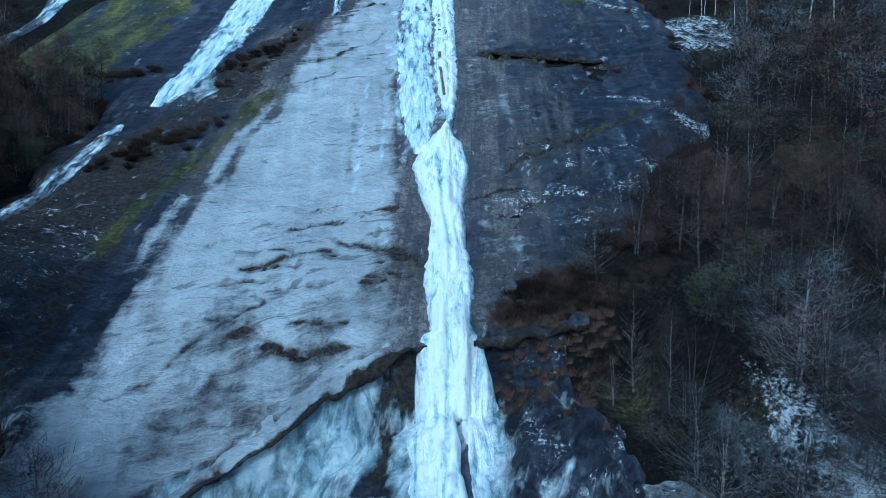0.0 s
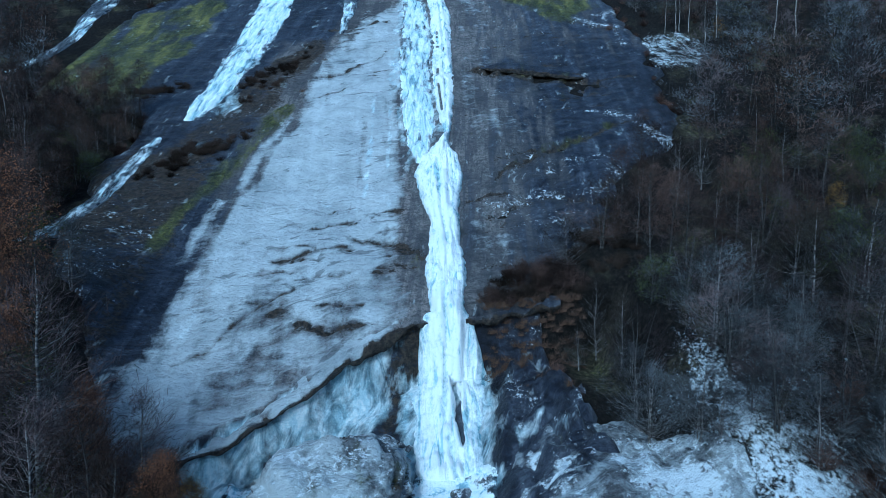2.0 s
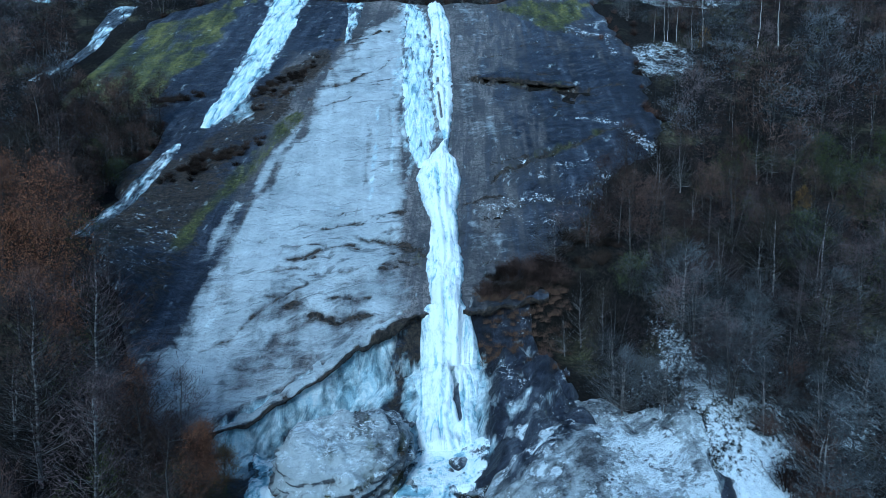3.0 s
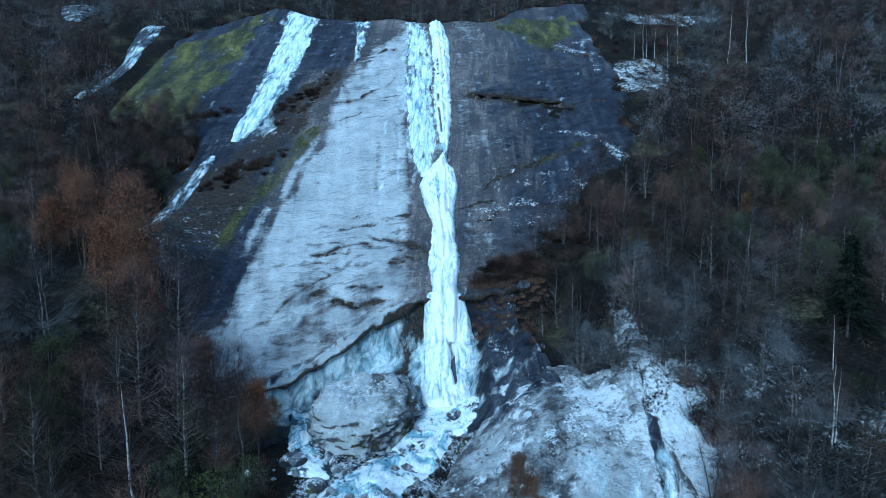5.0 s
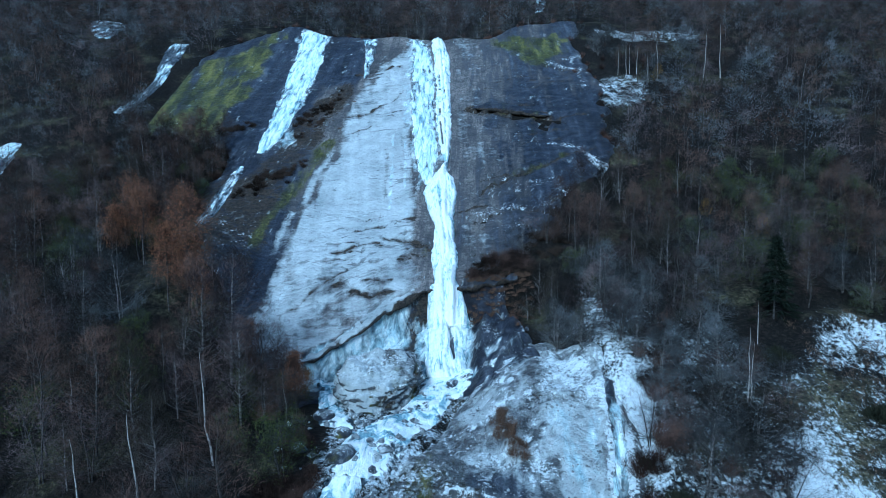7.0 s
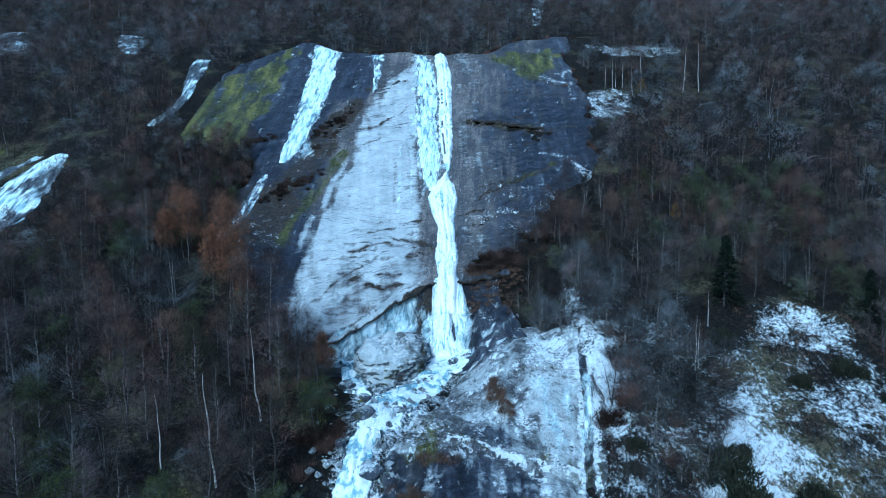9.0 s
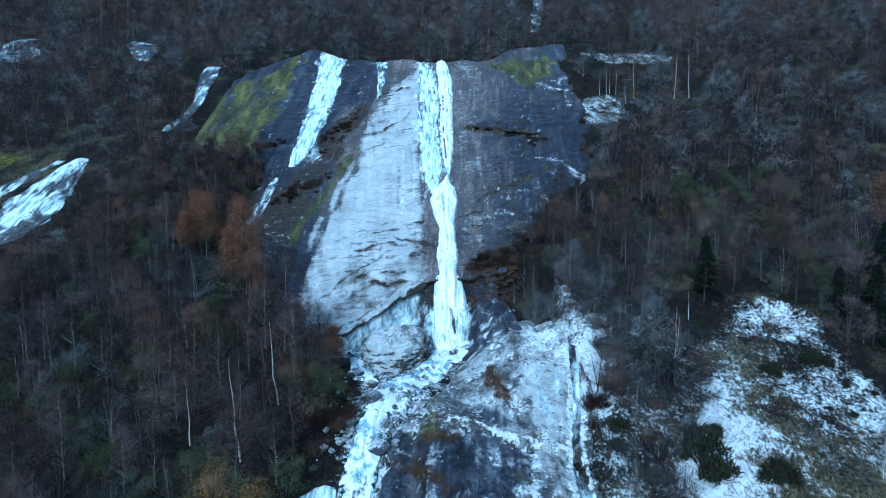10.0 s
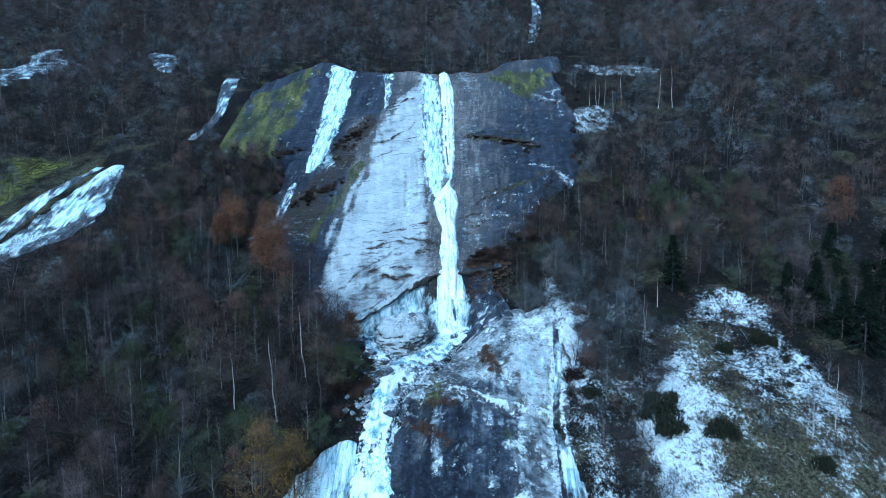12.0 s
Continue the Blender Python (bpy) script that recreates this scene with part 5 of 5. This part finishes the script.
# ---- thickets round the rim of the slab and on its ledges ----
edge_x, edge_y = rng.uniform(-76, 50, 9000), rng.uniform(42, 156, 9000)
rim = (np.abs(bare(edge_x, edge_y) - 0.4) < 0.3) & ((edge_x < -24) | (edge_x > 12))
rim &= span(edge_x, edge_y, TRICKLE) < -1.5
for x, y in list(zip(edge_x[rim], edge_y[rim]))[:36]:
    put(THICKETS[rng.randint(2)], x, y, rng.uniform(0.35, 0.75), rng.uniform(0, 6.28))

for x0, y0, x1, y1, n in ((6, 52, 15, 57, 14), (12, 55, 24, 63, 16), (24, 8, 33, 34, 30), (-21, 22, -32, 36, 16), (-16, 4, -19, 20, 12)):
    for _ in range(n):
        q = rng.rand()
        x, y = x0 + (x1 - x0) * q + rng.normal(0, 1.6), y0 + (y1 - y0) * q + rng.normal(0, 1.6)
        if span(x, y, TRICKLE) < -1.2:
            put((HEATH if y > 60 else THICKETS)[rng.randint(2)], x, y, rng.uniform(0.55, 1.15) * (1.5 if y > 60 else 1.0), rng.uniform(0, 6.28))

for _ in range(80):
    x = rng.uniform(5.5, 24)
    put(HEATH[rng.randint(2)], x, brow(x) + rng.uniform(1.6, 3.0 + 0.3 * x), rng.uniform(0.4, 0.9), rng.uniform(0, 6.28))
for x0, y0, x1, y1, n in ((-45, 72.5, -31.5, 82, 62), (-38.5, 99, -28, 113, 44), (-36, 94, -30, 104, 14), (-60, 94, -47, 100, 30)):  # brush on the two ledges by the side fall
    for _ in range(n):
        q = rng.rand()
        x, y = x0 + (x1 - x0) * q + rng.normal(0, 0.7), y0 + (y1 - y0) * q + rng.normal(0, 1.3)
        if span(x, y, TRICKLE) < -0.6:
            put(HEATH[rng.randint(2)], x, y, rng.uniform(0.45, 0.85), rng.uniform(0, 6.28))
for _ in range(230):  # brown thicket on the far bank of the trickle
    y = rng.uniform(54, 104)
    x = np.interp(y, [54, 62, 73, 83, 90, 104], [-55, -52, -50.5, -49, -48, -60]) - 26 * rng.rand() ** 1.5
    if wooded(x, y)[0] or bare(x, y) < 0.6:
        put((THICKETS[0], BIRCHES[3], BIRCHES[0], ALDERS[2], BIRCHES[2], OLIVE[1])[rng.randint(6)], x, y, rng.uniform(0.4, 0.8), rng.uniform(0, 6.28))

for x, y, size in ((32.8, 11, 1.25), (30.8, 12.5, 1.0), (35.2, 11.8, 1.05), (24.6, 14.5, 0.7), (52.1, 0, 0.62), (25.4, -2, 0.85), (28.5, -4.5, 0.8), (23.4, 3.5, 0.5), (28, 10, 0.6), (30, 14, 0.65), (33, 18, 0.6), (29, 20, 0.7), (34, 12, 0.55), (37, 15, 0.5), (31, 24, 0.7), (36, 22, 0.6), (40, 23, 0.55), (27, 27, 0.7), (33, 29, 0.65), (38, 28, 0.6),
                   (31, -3, 0.55), (28, -7, 0.6), (34, -9, 0.5), (30, 3, 0.5), (26, 0, 0.5), (52, 4, 0.4), (55, -1, 0.45), (50, -6, 0.4), (61, -4, 0.5), (67, -3, 0.55), (70, 4, 0.6)):
    put(ALDERS[rng.randint(4)], x, y, size, rng.uniform(0, 6.28))

for _ in range(22):  # pale twiggy alders between the brow and the clearing
    put(ALDERS[rng.choice([0, 3])], rng.uniform(17, 34), rng.uniform(29, 45), rng.uniform(0.4, 0.7), rng.uniform(0, 6.28))
for _ in range(26):
    put((THICKETS + ALDERS)[rng.randint(6)], rng.uniform(45, 66), rng.uniform(127, 151), rng.uniform(0.45, 0.8), rng.uniform(0, 6.28))



# ---- boulders ----
def boulder(name, x, y, z, rx, ry, rz, seed, label, frost=0.3, snow=0.2, wet=0.3, turn=0.0, cut=0.55, fine=4, worn=1.0, strata=0.0):
    """A weathered block: a ball cut by flat planes, then worn and cracked."""
    bm = bmesh.new()
    bmesh.ops.create_icosphere(bm, subdivisions=fine, radius=1.0)
    r = np.random.RandomState(seed)
    v = np.array([p.co for p in bm.verts])
    for _ in range(9):
        d = r.normal(size=3)
        d /= np.linalg.norm(d)
        over = np.maximum(v @ d - r.uniform(cut, 0.85), 0)
        v -= 0.85 * over[:, None] * d
    v *= 1 + 0.05 * worn * (grain(v[:, 0] * 2 + v[:, 2], v[:, 1] * 2 + seed, 0.6, 2, 4) + grain(v[:, 2] * 3, v[:, 0], 0.35, 5, 3))[:, None]
    v *= [rx, ry, rz]
    across, down = -0.62 * v[:, 0] + 0.75 * v[:, 2] - 0.2 * v[:, 1], 0.75 * v[:, 0] + 0.62 * v[:, 2]
    phase = (across + 0.9 * grain(v[:, 0], v[:, 2] + v[:, 1], 3.0, 1, 4)) / 1.7
    f = phase - np.floor(phase)
    torn = np.clip(0.6 + 1.2 * grain(down, across * 2 + v[:, 1], 3.0, 3, 3), 0, 1)
    bed = np.minimum(f, 1 - f) + 0.4 * (1 - torn)
    v *= 1 - (strata * (1 - f) * torn / min(rx, rz))[:, None]
    for i, p in enumerate(bm.verts):
        p.co = v[i]
    bm.normal_update()
    up = np.array([p.normal.z for p in bm.verts])
    me = bpy.data.meshes.new(name)
    bm.to_mesh(me)
    bm.free()
    me.polygons.foreach_set("use_smooth", np.ones(len(me.polygons), bool))
    n = grain(v[:, 0], v[:, 1] + v[:, 2], 1.5, 3, 3)
    if strata:
        frost, up = frost * (0.72 + 0.6 * grain(down, across, 2.6, 6, 4) - 0.3 * np.exp(-bed / 0.25)) / np.clip(0.4 + up, 0.3, 1), up
    for key, val in (("frost", frost * np.clip(0.4 + up, 0, 1)), ("snow", snow * np.clip(up * 1.4, 0, 1) + 0.1 * n), ("wet", wet + 0.2 * n),
                     ("moss", 0.12 + 0.3 * n + 0.14 * (worn > 1)), ("soil", (0.2 if worn > 1 else 0.45) * np.clip(0.2 - up, 0, 1) + (0.95 * np.exp(-(bed / 0.14) ** 2) + 0.15 * n if strata else 0))):
        me.attributes.new(key, "FLOAT", "POINT").data.foreach_set("value", val.astype(np.float32))
    me.materials.append(OUTCROP)
    ob = tagged(new(name, me), label, "boulder")
    ob.location, ob.rotation_euler = (x, y, z), (0, 0, turn)
    return ob


boulder("boulder", -9.4, 34.2, 34.4, 7.6, 6.8, 6.2, 11, "huge rounded grey boulder dusted with frost beside the frozen fall", 0.95, 0.40, 0.4, 0.25, 0.80, 6, 1.2, 0.55)
for x, y, size in ((-9.6, 24.5, 1.0), (-12.8, 21, 1.5), (-11.8, 15.0, 2.0), (-6.6, 17, 1.1), (-9.3, 4.6, 1.9), (-2.5, 28, 0.8), (1.8, 35.2, 1.3), (-13.8, 9, 1.2), (-15.8, 25, 1.5), (-17, 17, 1.3)):
    b = boulder("stone", x, y, float(surface(x, y)) + 0.2 * size, size, size * 0.8, size * 0.65, int(500 + 7 * x + y), "dark wet stone lying in the frozen stream", 0.4, 0.4, 0.7, x, fine=3)
    tagged(b, group="stones in the stream")


def rubble(name, n, place, low, high, seed):
    """Many small broken stones, joined."""
    r = np.random.RandomState(seed)
    x, y = place(r, n)
    size = low + (high - low) * r.rand(len(x)) ** 3
    z = surface(x, y)
    ico = np.array([(0, 0, 1), (0.9, 0, 0.3), (0.28, 0.85, 0.3), (-0.72, 0.53, 0.3), (-0.72, -0.53, 0.3), (0.28, -0.85, 0.3), (0, 0, -0.6)])
    f = np.array([(0, 1, 2), (0, 2, 3), (0, 3, 4), (0, 4, 5), (0, 5, 1), (6, 2, 1), (6, 3, 2), (6, 4, 3), (6, 5, 4), (6, 1, 5)])
    v = ico[None] * size[:, None, None] * r.uniform(0.5, 1.2, (len(x), 7, 3))
    t = r.uniform(0, 6.28, len(x))
    c, s = np.cos(t)[:, None], np.sin(t)[:, None]
    v = np.stack([v[..., 0] * c - v[..., 1] * s + x[:, None], v[..., 0] * s + v[..., 1] * c + y[:, None], v[..., 2] + z[:, None] + 0.1 * size[:, None]], -1)
    k = len(x) * 7
    lay = {"frost": np.full(k, 0.45), "snow": np.full(k, 0.32), "wet": np.full(k, 0.45), "moss": np.full(k, 0.1), "soil": np.full(k, 0.25)}
    return mesh_from(name, v.reshape(-1, 3), (f[None] + (np.arange(len(x)) * 7)[:, None, None]).reshape(-1, 3), [OUTCROP], False, lay)


def on_mound(r, n):
    x, y = r.uniform(-12, 22, n), r.uniform(-12, 36, n)
    ok = (mound_in(x, y) > 0.8) & (y + 0.1 * x > 7.2) & (grain(x, y, 5.0, 6, 3) + 0.4 * ease(3, -4, x) > 0.1)
    return x[ok], y[ok]


def by_stream(r, n):
    y = r.uniform(3, 42, n)
    x = np.interp(y, [-12, -1, 5, 15, 25, 36, 42], [-12, -12, -10.5, -9, -8, -4, -6]) + r.normal(0, 4.0, n)
    return x, y


tagged(new("rubble", rubble("rubble", 9000, on_mound, 0.05, 0.34, 3)), "small frosted rubble strewn over the outcrop", "rubble", kind="stuff")
tagged(new("rubble", rubble("rubble", 700, by_stream, 0.1, 0.9, 4)), "broken stones along the frozen stream", "rubble", kind="stuff")


def tussocks(n, seed):
    r = np.random.RandomState(seed)
    x, y = r.uniform(28, 78, n), r.uniform(-16, 34, n)
    ok = (span(x, y, CLEARING) > -3) & (grain(x, y, 4.0, 3, 3) + 0.5 * ease(8, -6, y) > 0.12)
    x, y = np.repeat(x[ok], 7) + r.normal(0, 0.18, 7 * ok.sum()), np.repeat(y[ok], 7) + r.normal(0, 0.18, 7 * ok.sum())
    root = np.column_stack([x, y, surface(x, y) - 0.05])
    d = r.normal(0, 0.4, (len(x), 3)) + [0, 0, 0.55]
    return mesh_from("tussocks", *spikes(root, root + d * r.uniform(0.25, 0.7, (len(x), 1)), np.full(len(x), 0.05)), [DRY_GRASS], False)


tagged(new("tussock_grass", tussocks(5200, 8)), "dead grass tussocks poking through thin snow", "grass", kind="stuff")


# ---- dry grass and low evergreen bushes ----
def grass_clump(seed, width, height, mat, n=170):
    r = np.random.RandomState(seed)
    root = np.column_stack([r.normal(0, width / 3, n), r.normal(0, width / 3, n), np.zeros(n) - 0.2])
    d = r.normal(0, 0.35, (n, 3)) + [0, -0.25, 0.6]
    ob = tagged(new("dry_grass"), "tuft of straw-brown dead grass hanging over the rock", "grass", "dry grass tufts", "stuff")
    part("blades", mesh_from("blades", *spikes(root, root + d * height * r.uniform(0.6, 1.2, (n, 1)), np.full(n, 0.022)), [mat], False), ob)
    return ob


TUFTS = [pattern(grass_clump(3, 0.9, 1.0, RUSSET_GRASS)), pattern(grass_clump(4, 0.7, 0.8, RUSSET_GRASS))]
for _ in range(150):
    x = rng.uniform(4.0, 16.5)
    put(TUFTS[rng.randint(2)], x, brow(x) + rng.normal(0.4, 0.9), rng.uniform(0.5, 1.1), rng.uniform(-0.5, 0.5))
for x, y in ((10.5, 46), (12.5, 43), (9, 45), (13, 46.5), (8.5, 47.5), (8.0, 20), (8.1, 18.4), (8.3, 17), (8.7, 15.4), (9.1, 14), (8.5, 16.2), (-17.5, 12), (-18, 16), (-17, 6), (-18, 22), (-19, 25), (-26, 97), (-30, 108), (-24, 110)):
    put(TUFTS[rng.randint(2)], x, y, rng.uniform(0.8, 1.3), rng.uniform(-0.5, 0.5))


for x0, y0, x1, y1, n in ((7.6, 20.2, 9.8, 12.8, 34), (-6, 3.5, 1.5, -2, 30), (-3, 7, 2, 5.4, 10)):  # russet grass on the outcrop
    for _ in range(n):
        q = rng.rand()
        put(TUFTS[rng.randint(2)], x0 + (x1 - x0) * q + rng.normal(0, 0.5), y0 + (y1 - y0) * q + rng.normal(0, 0.6), rng.uniform(0.8, 1.4), rng.uniform(-0.5, 0.5))


def evergreen_bush(seed, width, height):
    r = np.random.RandomState(seed)
    n = 1500
    az, q, zz = r.uniform(0, 6.283, n), r.rand(n) ** 0.5, r.rand(n)
    lob = 0.75 + 0.3 * np.sin(3 * az + seed) + 0.15 * np.sin(7 * az)
    p = np.column_stack([np.cos(az) * q * lob * width / 2, np.sin(az) * q * lob * width / 2, height * zz * (1.05 - 0.6 * q ** 2)])
    d = r.normal(0, 0.5, (n, 3)) + p * [0.5, 0.5, 0.3] / width + [0, 0, 0.35]
    ob = tagged(new("juniper_bush"), "dark low juniper bush on the snowy clearing", "bush", "juniper bushes")
    part("foliage", mesh_from("foliage", *spikes(p - [0, 0, 0.2], p + d * 0.45, np.full(n, 0.07)), [JUNIPER], False), ob)
    part("stem", mesh_from("stem", *frusta([[0, 0, -0.4]], [[0, 0, height * 0.6]], [0.12], [0.04], 6), [GREY_BARK]), ob)
    return ob


JUNIPERS = [pattern(evergreen_bush(1, 4.2, 2.0)), pattern(evergreen_bush(2, 3.4, 1.6))]
for x, y, size in ((35.6, 3.6, 1.75), (36.4, 0.3, 1.7), (45.1, 0.2, 1.6), (53.4, 17.2, 1.15), (60.4, 18.8, 1.05), (62.3, 17.6, 0.8), (25.2, 7.4, 1.0), (39.0, 6.0, 0.8), (58.5, -5.1, 1.0),
                   (23.6, 12.3, 0.6), (24.6, 4.5, 0.75), (46.0, 26.8, 1.1), (33.5, 3.0, 0.7), (63, 14, 0.45), (66, 12, 0.35), (58, 10, 0.4), (61, 9, 0.35), (68, 17, 0.4)):
    put(JUNIPERS[rng.randint(2)], x, y, size, rng.uniform(0, 6.28))

# ---- single trees that stand out ----
for x, y, size, k in ((-28.6, 3.1, 0.98, 2), (-26.3, 13.8, 0.95, 0), (-36.6, 5.1, 0.85, 3), (58.9, 0, 0.55, 1), (59.3, -0.6, 0.6, 0), (59.9, 0.2, 0.55, 2), (63.7, 0.7, 0.75, 0), (38.8, 20.3, 0.62, 2),
                      (39.5, 20.9, 0.6, 1), (44.6, 29.1, 0.55, 3), (54.6, 123.6, 0.7, 0), (59.8, 120, 0.75, 1), (63, 121.4, 0.9, 2), (58, 125, 0.7, 3), (76.9, 122.8, 1.0, 0), (82, 122.8, 1.0, 2),
                      (56, 125.3, 0.7, 1), (52.3, 124.4, 0.65, 3)):
    put(WHITE[k], x, y, size, 2.1 * x)
for x, y, size, k in ((73.3, 22.6, 1.05, 0), (77, 19.7, 1.0, 1), (79.6, 17.1, 1.1, 0), (86.4, 22.2, 1.15, 0), (70, 27, 0.8, 1)):
    put(SPRUCES[k], x, y, size, x)
put(RUST[0], 97, 52, 1.15, 0.4)
put(GOLD[0], 62.5, 119, 0.6, 0.4)
